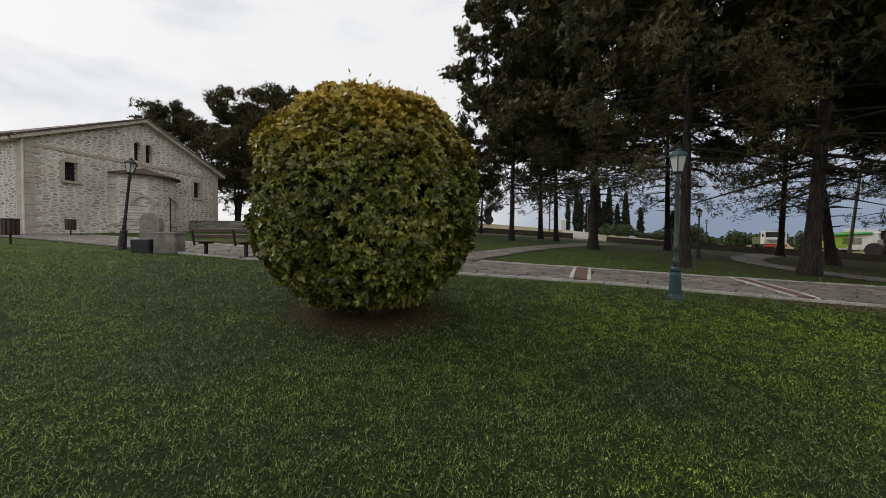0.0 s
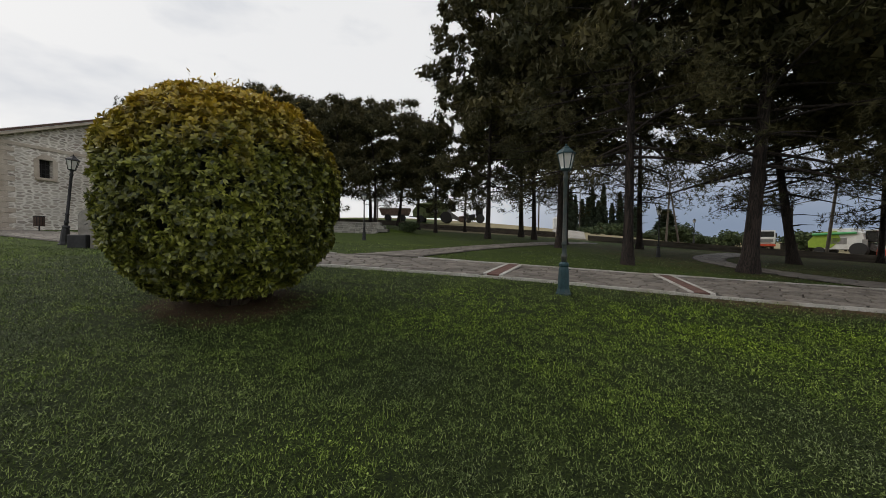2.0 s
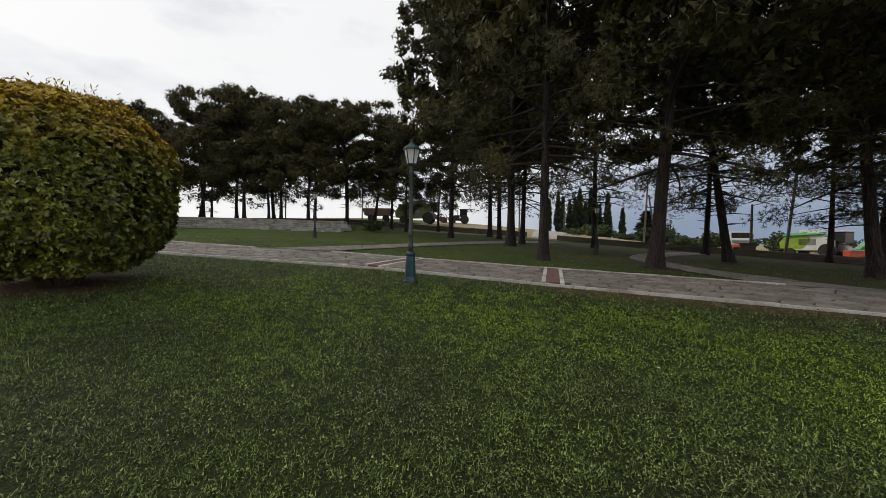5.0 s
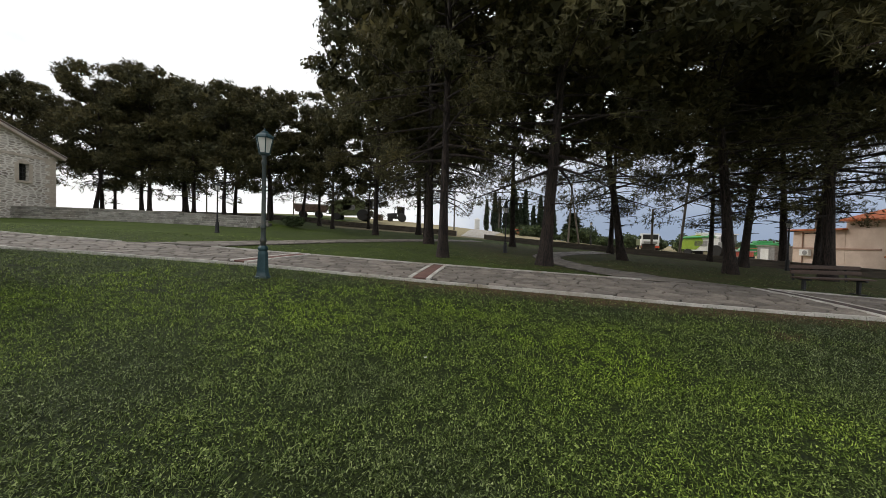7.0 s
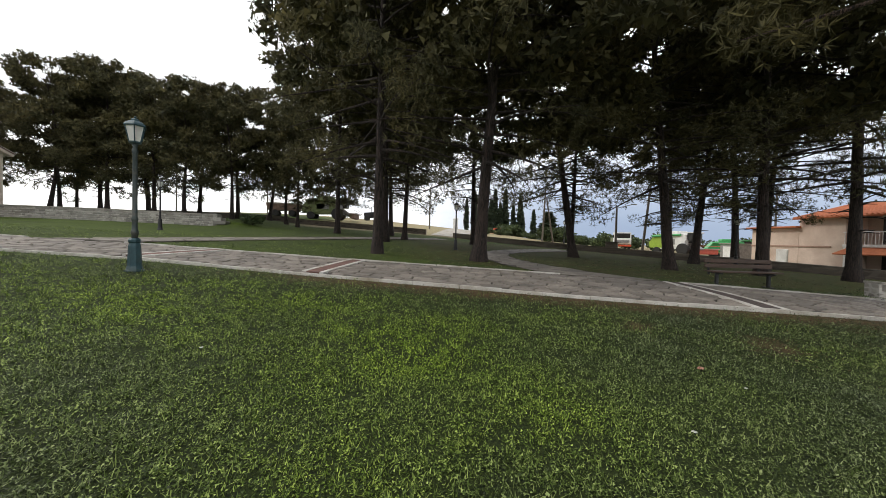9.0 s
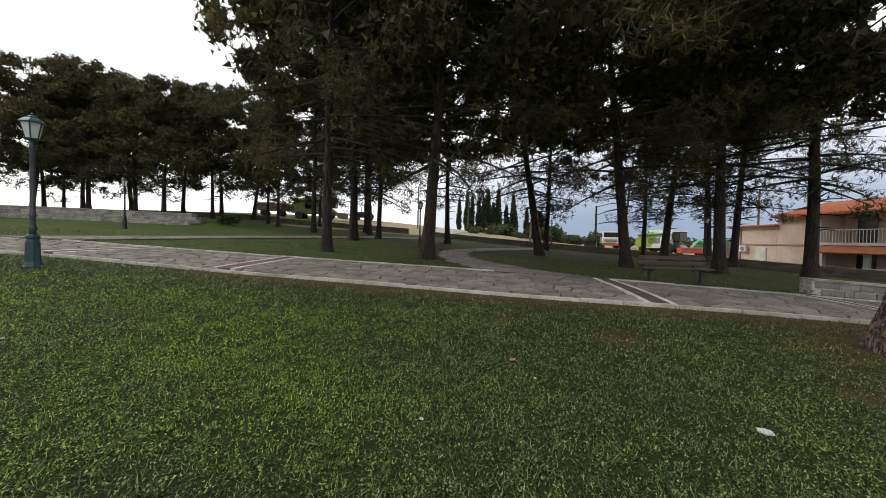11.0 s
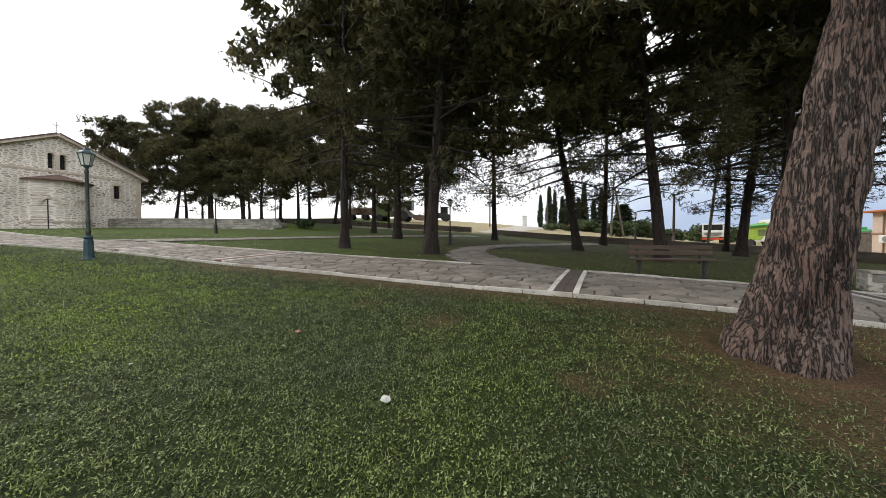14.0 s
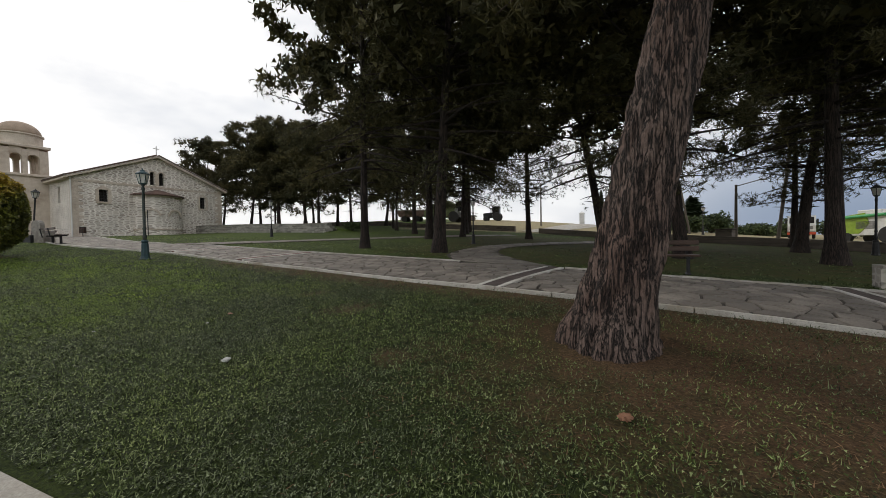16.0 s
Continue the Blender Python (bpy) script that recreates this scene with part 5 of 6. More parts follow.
# ---- stone walls ----
def field_stone_wall(name, pts, h, w, material, label, step=0.42, seed=2, cap=True, parts=True, below=0.2):
    """A wall of laid stones along a line: a core and rows of proud, uneven blocks on the side of the walk, with capstones."""
    rnd = random.Random(seed)
    p = np.array(pts, float)
    seg = np.concatenate([[0], np.cumsum(np.hypot(*np.diff(p, axis=0).T))])

    def at(s):
        return np.array([np.interp(s, seg, p[:, i]) for i in (0, 1)])
    n = max(2, int(seg[-1] / 1.0))
    vs, fs = [], []
    for i in range(n + 1):
        s = seg[-1] * i / n
        q, q2 = at(max(s - 0.05, 0)), at(min(s + 0.05, seg[-1]))
        d = (q2 - q) / np.hypot(*(q2 - q))
        nr = np.array((-d[1], d[0]))
        c = at(s)
        zt = gzf(c[0] + nr[0] * -0.4, c[1] + nr[1] * -0.4)
        for e, z in ((-w / 2, zt - below), (-w / 2, zt + h), (w / 2, zt + h), (w / 2, zt - below)):
            vs.append((c[0] + nr[0] * e, c[1] + nr[1] * e, z))
    for i in range(n):
        for j in range(3):
            fs.append((i * 4 + j, i * 4 + j + 1, i * 4 + 5 + j, i * 4 + 4 + j))
    fs += [(0, 3, 2, 1), (n * 4, n * 4 + 1, n * 4 + 2, n * 4 + 3)]
    ob = tagged(link_mesh(name, vs, fs, material), label, "wall", kind="structure")
    if not parts:
        return ob
    rows = max(2, round(h / 0.17))
    jv, jf = [], []
    for r in range(rows):
        s = rnd.uniform(0, 0.3)
        while s < seg[-1] - 0.15:
            l = step * rnd.uniform(0.55, 1.5)
            e = min(s + l, seg[-1]) - 0.02
            a, b = at(s + 0.01), at(e)
            if np.hypot(*(b - a)) > 0.06:
                d = (b - a) / np.hypot(*(b - a))
                nr = np.array((d[1], -d[0]))
                za, zb = (gzf(q[0] + nr[0] * 0.4, q[1] + nr[1] * 0.4) for q in (a, b))
                z0, z1 = h * r / rows + 0.012, h * (r + 1) / rows - 0.012 + rnd.uniform(-0.01, 0.01)
                if r == 0:
                    z0 = -0.1
                out = w / 2 + rnd.uniform(0.015, 0.045)
                o = len(jv)
                for q, zz, k in ((a, za, 0), (b, zb, 0)):
                    for z, f in ((z0, out - 0.02), (z0 + 0.02, out), (z1 - 0.02, out), (z1, out - 0.02)):
                        jv.append((q[0] + nr[0] * f, q[1] + nr[1] * f, zz + z))
                for q, zz in ((a, za), (b, zb)):
                    for z in (z0, z1):
                        jv.append((q[0], q[1], zz + z))
                jf += [(o + i, o + 4 + i, o + 5 + i, o + 1 + i) for i in range(3)]
                jf += [(o + 3, o + 7, o + 11, o + 9), (o, o + 1, o + 2, o + 3, o + 9, o + 8), (o + 4, o + 10, o + 11, o + 7, o + 6, o + 5)]
            s += l
    st = link_mesh("stones", jv, jf, M_WALLSTONE, ob)
    st["kind"] = "stuff"
    if cap:
        s = 0.0
        while s < seg[-1] - 0.3:
            l = min(rnd.uniform(0.6, 1.1), seg[-1] - s)
            a, b = at(s + 0.008), at(s + l - 0.008)
            d = (b - a) / np.hypot(*(b - a))
            nr = np.array((d[1], -d[0]))
            vs = []
            for q in (a, b):
                z = gzf(q[0] + nr[0] * 0.4, q[1] + nr[1] * 0.4) + h + 0.003
                for f, dz in ((w / 2 + 0.06, 0), (w / 2 + 0.06, 0.06), (-w / 2 - 0.05, 0.065), (-w / 2 - 0.05, 0)):
                    vs.append((q[0] + nr[0] * f, q[1] + nr[1] * f, z + dz))
            link_mesh("capstone", vs, [(0, 4, 5, 1), (1, 5, 6, 2), (2, 6, 7, 3), (0, 1, 2, 3), (4, 7, 6, 5)], M_KERB, ob)
            s += l
    return ob


M_WALLSTONE = surface("laid_grey_stone", (0.2, 0.19, 0.17), (0.4, 0.38, 0.34), 1.6, 0.9, fine=25, bump=0.5, per_piece=0.3, dirt=(0.2, 0.18, 0.15))
M_DARKSTONE = stone_wall_material("dark_low_wall", (0.12, 0.1, 0.085), (0.2, 0.17, 0.14), (0.16, 0.14, 0.12), 0.5, 0.2)
field_stone_wall("wall_1", [(WALL_X0, WALL_Y - 0.2), (-16, WALL_Y - 0.22), (WALL_X1, WALL_Y - 0.2)], 0.85, 0.4, M_RETAIN, "dry grey stone retaining wall before the row of pines")
field_stone_wall("wall_2", [(23.4, 8.75), (25.5, 8.2), (31, 6.6)], 0.42, 0.45, M_RETAIN, "low stone planter wall with flat capstones", seed=6)
field_stone_wall("wall_3", [(-30, 47.5), (-22, 46), (-8, 43.4), (4, 40.8), (11.4, 38.8)], 0.6, 0.35, M_DARKSTONE, "long dark low boundary wall behind the pines", parts=False)
field_stone_wall("wall_4", [(14.2, 36.8), (18.7, 32.4), (26.2, 28.6), (29.3, 25.9), (31.4, 22.4), (34.5, 14), (38, 4)], 0.5, 0.35, M_DARKSTONE, "low stone boundary wall at the park edge", parts=False)
pier = thing("stone_pier", pose(27.7, 30.4, gzf(27.7, 30.4), 0, 0, -35), "squat brown stone pier with a flat cap beside the wall", "pier")
part("shaft", box(0, 0, 0.4, 1.0, 0.7, 1.0, 0.03), M_DARKSTONE, pier)
part("cap", box(0, 0, 0.94, 1.1, 0.8, 0.08, 0.02), M_BRICKDARK, pier)
plinth = thing("wall_steps", pose(-4.3, 28.1, gzf(-4.3, 28.1)), "short stone steps at the end of the wall", "steps")
for i in range(3):
    part("step", box(-0.2 - 0.15 * i, 0, 0.12 + 0.25 * i, 0.9 - 0.3 * i, 0.7, 0.26, 0.015), M_WALLSTONE, plinth)
strip("road", [(11.9, 39.2), (13.4, 48), (15.5, 60), (19, 74)], [(14.1, 37.4), (16.6, 46), (20.0, 58), (24.5, 73)], 0.05, M_KERB, 40, "pale concrete lane leading out through the wall gap", "road")
strip("pavement_3", [(-8, 0.25), (0, 0.12), (8, -0.02), (16, -0.2), (26, -0.45)], [(-8, -2.2), (0, -2.3), (8, -2.4), (16, -2.7), (26, -3.0)], 0.03, M_KERB, 60, "plain pale concrete path through the lawn", "path")


# ---- the house at the park's edge ----
def villa():
    x0 = 42.0
    zb = -1.4
    h = thing("house", pose(x0, 31.1, zb), "salmon two-storey house with orange tile roof and balcony", "house")
    # local: y falls from 0 at the north corner to -16 at the south, x runs away from the park
    part("wall_block", box(4.5, -2.1, 2.0, 9, 4.2, 4.0, 0.02), M_PINKWALL, h)
    part("low_roof", box(4.4, -2.05, 4.06, 9.7, 4.6, 0.16, 0.03), M_ORANGE, h, "low orange tile roof edge")
    part("wall_block", box(4.5, -5.85, 2.35, 9, 3.3, 4.7, 0.02), M_PINKWALL, h)
    part("recess_block", box(5.4, -11.7, 2.35, 7.2, 8.4, 4.7, 0.02), M_PINKWALL, h)
    part("floor_band", box(-0.03, -3.3, 2.45, 0.08, 6.6, 0.14, 0.01), M_TRIM, h)
    part("plinth", box(-0.02, -3.3, 0.25, 0.08, 6.62, 0.5, 0.01), M_WHITE, h)
    win = part("window", box(-0.02, -2.9, 1.6, 0.1, 1.0, 1.15, 0.01), M_WHITE, h, "closed white shutter")
    for i in range(9):
        part("slat", box(-0.085, -2.9, 1.12 + 0.12 * i, 0.03, 0.92, 0.09, 0.003), M_WHITE, win)
    ac = part("air_conditioner", box(-0.2, -1.3, 2.05, 0.32, 0.8, 0.55, 0.03), M_WHITE, h)
    part("fan_grille", lathe([(0.2, 0), (0.2, 0.02), (0.05, 0.03)], 16, pose(-0.36, -1.4, 2.05, 0, -90, 0)), M_STEEL, ac)
    part("pipe", tube_between((-0.06, -0.9, 0.3), (-0.06, -0.9, 3.9), 0.05), M_TRIM, h)
    part("balcony_slab", box(0.9, -11.7, 2.55, 2.4, 8.35, 0.2, 0.02), M_WHITE, h)
    rail = part("balcony_rail", box(-0.25, -11.7, 3.55, 0.05, 8.3, 0.06, 0.005), M_WHITE, h)
    for i in range(42):
        part("baluster", box(-0.25, -7.65 - 0.198 * i, 3.1, 0.025, 0.025, 0.86, 0), M_WHITE, rail)
    for y in (-7.7, -10.4, -13.1, -15.7):
        part("pillar", box(-0.1, y, 1.2, 0.28, 0.28, 2.5, 0.01), M_WHITE, h)
    for y in (-9.0, -11.6, -14.2):
        for z in (1.05, 3.7):
            d = part("door", box(1.77, y, z, 0.1, 1.1, 2.0, 0.01), M_WINDARK, h, "dark glazed door")
            part("door_frame", box(1.75, y, z + 1.05, 0.12, 1.25, 0.1, 0.01), M_WHITE, d)
    aw = bmesh.new()
    box_into(aw, 0, 0, 0, 1.6, 8.2, 0.08, Matrix.Translation((-0.7, -11.9, 2.2)) @ Euler((0, radians(-20), 0)).to_matrix().to_4x4())
    part("awning", aw, M_ORANGE, h, "orange tiled awning")
    part("railing", box(-0.6, -13.0, 0.95, 0.04, 5.0, 0.05, 0), M_WHITE, h)
    for i in range(24):
        part("baluster", box(-0.6, -10.6 - 0.205 * i, 0.5, 0.025, 0.025, 0.9, 0), M_WHITE, h)
    # tiled roof: ridge along y, low slope to the park
    m1 = Matrix.Translation((4.6, -10.1, 6.0)) @ Euler((0, radians(-14), 0)).to_matrix().to_4x4()
    roof = part("roof", box(-2.7, 0, 0, 5.5, 11.8, 0.12, 0.01, m1), M_ORANGE, h)
    for i in range(39):
        part("tile_ridge", tube_between(m1 @ Vector((-5.4, -5.8 + 0.305 * i, 0.08)), m1 @ Vector((0, -5.8 + 0.305 * i, 0.08)), 0.075, n=6), M_ORANGE, roof)
    m2 = Matrix.Translation((4.6, -10.1, 6.0)) @ Euler((0, radians(14), 0)).to_matrix().to_4x4()
    part("roof", box(2.7, 0, 0, 5.5, 11.8, 0.12, 0.01, m2), M_ORANGE, h)
    part("gable", extrude_poly([(0, 4.7), (9.0, 4.7), (4.6, 6.0)], 0.2, pose(0, -4.4, 0)), M_PINKWALL, h)
    shed = thing("garden_shed", pose(43.5, 34.3, -0.9), "small grey shed beside the house", "shed")
    part("wall", box(0, 0, 0.95, 1.9, 1.9, 2.1, 0.02), M_STEEL, shed)
    part("roof", box(0, 0, 2.08, 2.1, 2.1, 0.1, 0.01), M_KERB, shed)
    part("door", box(-0.97, 0.1, 0.9, 0.05, 0.9, 1.8, 0.01), M_WHITE, shed)


M_TRIM = surface("brown_band_paint", (0.32, 0.2, 0.15), (0.42, 0.28, 0.21), 3, 0.8)
villa()


# ---- farm vehicles beyond the wall ----
def wheel(parent, x, y, r, w, hub=None):
    t = part("wheel", lathe([(r * 0.55, -w / 2), (r * 0.92, -w / 2), (r, -w * 0.35), (r, w * 0.35), (r * 0.92, w / 2), (r * 0.55, w / 2)], 24, pose(x, y, r, 90, 0, 0)), M_RUBBER, parent, "black tyre")
    part("rim", lathe([(r * 0.56, -w * 0.42), (r * 0.5, -w * 0.3), (r * 0.15, -w * 0.2), (r * 0.15, w * 0.2), (r * 0.5, w * 0.3), (r * 0.56, w * 0.42)], 20, pose(x, y, r, 90, 0, 0)), hub or M_REDP, t)


def harvester(x, y, turn, body, label, scale=1.0, head=None):
    """A combine harvester, its header towards local +x."""
    v = thing("combine_harvester", pose(x, y, gzf(x, y), 0, 0, turn), label, "harvester", "farm machines")
    v.scale = (scale,) * 3
    pts = [(-3.2, 1.1), (-2.4, 0.8), (1.7, 0.9), (1.9, 2.0), (1.7, 2.9), (0.9, 3.1), (-1.9, 3.05), (-2.9, 2.5), (-3.4, 1.8)]
    part("body", extrude_poly(pts, 2.4, Matrix.Translation((0, -1.2, 0))), M_WHITE if body is M_LIME else body, v)
    part("rear_hood", extrude_poly([(-3.5, 1.0), (-1.2, 1.0), (-0.2, 2.0), (-0.7, 3.15), (-2.7, 2.9), (-3.6, 1.8)], 2.5, Matrix.Translation((0, -1.25, 0))), body, v)
    part("grain_tank", box(-0.4, 0, 3.2, 2.2, 2.2, 0.5, 0.06), M_WHITE if body is M_LIME else body, v)
    cab = part("cab", box(2.3, 0, 2.45, 1.1, 1.7, 1.35, 0.08), M_WINDARK, v, "dark glazed cab")
    part("cab_roof", box(2.3, 0, 3.2, 1.4, 1.9, 0.14, 0.04), M_WHITE if body is M_LIME else body, cab)
    part("engine_panel", box(-0.6, -1.22, 1.9, 1.8, 0.06, 0.8, 0.02), M_STEEL, v)
    part("unloading_auger", tube_between((1.2, -1.35, 2.9), (-3.0, -1.45, 2.7), 0.16, n=12), M_GREENP if body is M_LIME else body, v)
    part("feeder", extrude_poly([(2.0, 0.9), (3.4, 0.35), (3.5, 0.8), (2.2, 1.7)], 1.2, Matrix.Translation((0, -0.6, 0))), M_STEEL, v)
    hd = part("header", box(3.8, 0, 0.6, 0.7, 4.6, 0.7, 0.04), head or M_REDP, v, "red-orange header")
    reel = part("reel", lathe([(0.1, -2.2), (0.1, 2.2)], 10, pose(4.35, 0, 0.95, 90, 0, 0)), M_STEEL, v)
    for i in range(6):
        a = math.tau * i / 6
        part("reel_bar", box(4.35 + 0.5 * math.cos(a), 0, 0.95 + 0.5 * math.sin(a), 0.06, 4.4, 0.06, 0.005), head or M_REDP, reel)
    for sy in (-1.25, 1.25):
        wheel(v, 1.5, sy, 0.85, 0.55)
        wheel(v, -2.3, sy, 0.55, 0.4)
    part("ladder", box(2.0, -1.3, 1.5, 0.5, 0.05, 1.2, 0.01), M_STEEL, v)
    return v


def tractor(x, y, turn, body, label):
    v = thing("tractor", pose(x, y, gzf(x, y), 0, 0, turn), label, "tractor", "farm machines")
    part("bonnet", extrude_poly([(0.2, 0.9), (1.9, 0.8), (1.95, 1.45), (0.2, 1.6)], 0.8, Matrix.Translation((0, -0.4, 0))), body, v)
    part("chassis", box(0.3, 0, 0.75, 2.8, 0.5, 0.4, 0.03), M_IRON, v)
    cab = part("cab", box(-0.5, 0, 1.9, 1.3, 1.4, 1.3, 0.08), M_WINDARK, v)
    part("cab_roof", box(-0.5, 0, 2.6, 1.5, 1.6, 0.12, 0.04), body, cab)
    part("exhaust", tube_between((0.6, 0.3, 1.5), (0.6, 0.3, 2.5), 0.05), M_IRON, v)
    for sy in (-0.8, 0.8):
        wheel(v, -0.7, sy, 0.78, 0.4, M_STEEL)
        wheel(v, 1.4, sy * 0.9, 0.45, 0.28, M_STEEL)


def truck(x, y, turn):
    v = thing("truck", pose(x, y, gzf(x, y), 0, 0, turn), "white truck with a red bumper parked beyond the wall", "truck")
    part("cab", extrude_poly([(0, 0.8), (1.9, 0.8), (2.0, 1.5), (1.8, 2.6), (0, 2.65)], 2.3, Matrix.Translation((0, -1.15, 0))), M_WHITE, v)
    part("windscreen", box(1.93, 0, 2.05, 0.06, 2.0, 0.8, 0.02, Matrix.Translation((0.0, 0, 0))), M_WINDARK, v)
    part("grille", box(2.0, 0, 1.2, 0.06, 1.8, 0.45, 0.02), M_STEEL, v)
    part("bumper", box(2.02, 0, 0.6, 0.2, 2.35, 0.26, 0.03), M_REDP, v)
    for sy in (-0.85, 0.85):
        part("headlight", box(2.05, sy, 0.95, 0.06, 0.35, 0.2, 0.02), M_GLASS, v)
        part("mirror", box(1.7, sy * 1.5, 2.0, 0.1, 0.18, 0.45, 0.02), M_IRON, v)
        wheel(v, 1.1, sy * 1.15, 0.48, 0.28, M_STEEL)
        wheel(v, -3.6, sy * 1.15, 0.48, 0.28, M_STEEL)
    part("bed", box(-2.4, 0, 1.3, 4.6, 2.3, 1.0, 0.03), M_OLIVE, v)


def trailer(x, y, turn):
    v = thing("farm_trailer", pose(x, y, gzf(x, y), 0, 0, turn), "rusty dark farm trailer with pale side boards", "trailer", "farm machines")
    part("hopper", extrude_poly([(-2.6, 1.9), (-2.2, 0.9), (2.2, 0.9), (2.6, 1.9)], 2.2, Matrix.Translation((0, -1.1, 0))), M_RUST, v)
    part("cover", box(0, 0, 2.0, 5.0, 2.2, 0.2, 0.03), M_KERB, v)
    part("drawbar", tube_between((2.2, 0, 0.8), (4.0, 0, 0.6), 0.07), M_IRON, v)
    for sx in (-1.2, 1.2):
        for sy in (-1.05, 1.05):
            wheel(v, sx, sy, 0.5, 0.3, M_STEEL)


M_RUST = surface("rusty_sheet", (0.1, 0.06, 0.045), (0.2, 0.13, 0.1), 3, 0.85)
harvester(-3.2, 58, 0, M_OLIVE, "old olive-green combine harvester parked on the rise", 1.05, M_RUST)
trailer(-10.2, 59, 8)
tractor(3.2, 66, 180, M_IRON, "small dark tractor with cab parked on the rise")
harvester(42.6, 41.5, -70, M_LIME, "lime-green and white combine harvester with orange header", 0.85)
harvester(48.6, 40.5, -28, M_GREENP, "green combine harvester parked beside the house", 0.68)
truck(42.4, 53.4, -115)


def car(x, y, turn):
    v = thing("car", pose(x, y, gzf(x, y), 0, 0, turn), "small bright red car parked by the cypresses", "car")
    part("body", extrude_poly([(-2, 0.3), (2, 0.3), (2.05, 0.75), (1.2, 0.9), (0.6, 1.4), (-1.1, 1.45), (-1.9, 0.95)], 1.65, Matrix.Translation((0, -0.82, 0))), M_REDP, v)
    part("windows", extrude_poly([(-1.5, 0.93), (0.95, 0.93), (0.5, 1.33), (-1.05, 1.36)], 1.69, Matrix.Translation((0, -0.845, 0))), M_WINDARK, v)
    for sx in (-1.25, 1.3):
        for sy in (-0.75, 0.75):
            wheel(v, sx, sy, 0.31, 0.2, M_STEEL)


car(29.3, 79, 5)


def shrine():
    s = thing("white_shrine", pose(18.6, 72, gzf(18.6, 72)), "small whitewashed gate pillar beside the lane", "gate pillar")
    part("pillar", box(0, 0, 0.9, 0.9, 0.9, 2.0, 0.03), M_WHITE, s)
    part("cap", lathe([(0.75, 1.9), (0.75, 2.0), (0.05, 2.4)], 4, None, math.pi / 4), M_WHITE, s)


shrine()


# ---- poles and wires ----
def pole_pair(x, y):
    p = thing("utility_pole", pose(x, y, gzf(x, y)), "braced wooden utility pole with wires", "utility pole")
    part("pole", tube_between((0, 0, -0.3), (0.35, 0, 8.3), 0.14, 0.1, 10), M_POLE, p)
    part("brace", tube_between((1.7, 0, -0.3), (0.5, 0, 6.6), 0.13, 0.1, 10), M_POLE, p)
    for z in (7.6, 8.0):
        part("insulator", lathe([(0.05, z), (0.07, z + 0.06), (0.03, z + 0.14)], 8, Matrix.Translation((0.45, 0, 0))), M_WHITE, p)


def pole(x, y, h, label="tall grey wooden utility pole", arm=True):
    p = thing("utility_pole", pose(x, y, gzf(x, y)), label, "utility pole", "utility poles")
    part("pole", tube_between((0, 0, -0.2), (0, 0, h), 0.12, 0.08, 10), M_POLE, p)
    if arm:
        part("arm", tube_between((0, 0, h - 0.1), (1.3, -0.2, h + 0.25), 0.035), M_STEEL, p)
        part("lamp_head", box(1.5, -0.24, h + 0.27, 0.5, 0.18, 0.1, 0.03), M_STEEL, p)
    return p


pole_pair(29.2, 52)
pole(28.69, 31.48, 4.2, "slim grey street light post with a curved arm")
slant = pole(30.9, 30.9, 9.0, "leaning dark wooden utility pole at the park edge", False)
slant.matrix_basis = standing(30.9, 30.9, 0, 0.1)
pole(12.6, 56, 6.5, arm=False)
pole(22.6, 70, 7.0, arm=False)
pole(-14, 62, 6.5, arm=False)
pole(-27, 60, 6.5, arm=False)
pole(47.5, 34, 7.5)


def wire(a, b, sag):
    n = 16
    w = thing("overhead_wire", Matrix(), "thin black overhead wire between poles", "wire", "overhead wires")
    a, b = Vector(a), Vector(b)
    pts = [a.lerp(b, i / n) - Vector((0, 0, sag * 4 * (i / n) * (1 - i / n))) for i in range(n + 1)]
    vs, fs = [], []
    bark_tube(vs, fs, np.array(pts), [0.022] * (n + 1), 5, 0, random.Random(1))
    link_mesh("cable", vs, fs, M_RUBBER, w)


wire((29.6, 52, gzf(29.2, 52) + 8.0), (47.5, 34, gzf(47.5, 34) + 7.4), 0.7)
wire((29.6, 52, gzf(29.2, 52) + 7.6), (22.6, 70, gzf(22.6, 70) + 7.0), 0.5)
wire((47.5, 34, gzf(47.5, 34) + 7.3), (70, 8, 7.0), 0.9)


# ---- distant planting ----
def leaf_cloud(centres, radii, per, size, rs):
    out = []
    for c, r in zip(centres, radii):
        v = rs.normal(size=(per, 3))
        v /= np.linalg.norm(v, axis=1, keepdims=True)
        p = np.array(c) + v * np.array(r) * rs.uniform(0.55, 1.05, (per, 1))
        d = rs.normal(size=(per, 3))
        e = np.cross(d, rs.normal(size=(per, 3)))
        d /= np.linalg.norm(d, axis=1, keepdims=True)
        e /= np.linalg.norm(e, axis=1, keepdims=True)
        s = size * rs.uniform(0.6, 1.3, (per, 1))
        out.append(np.stack([p - e * s * 0.5, p + e * s * 0.5, p + d * s], 1))
    return np.concatenate(out)


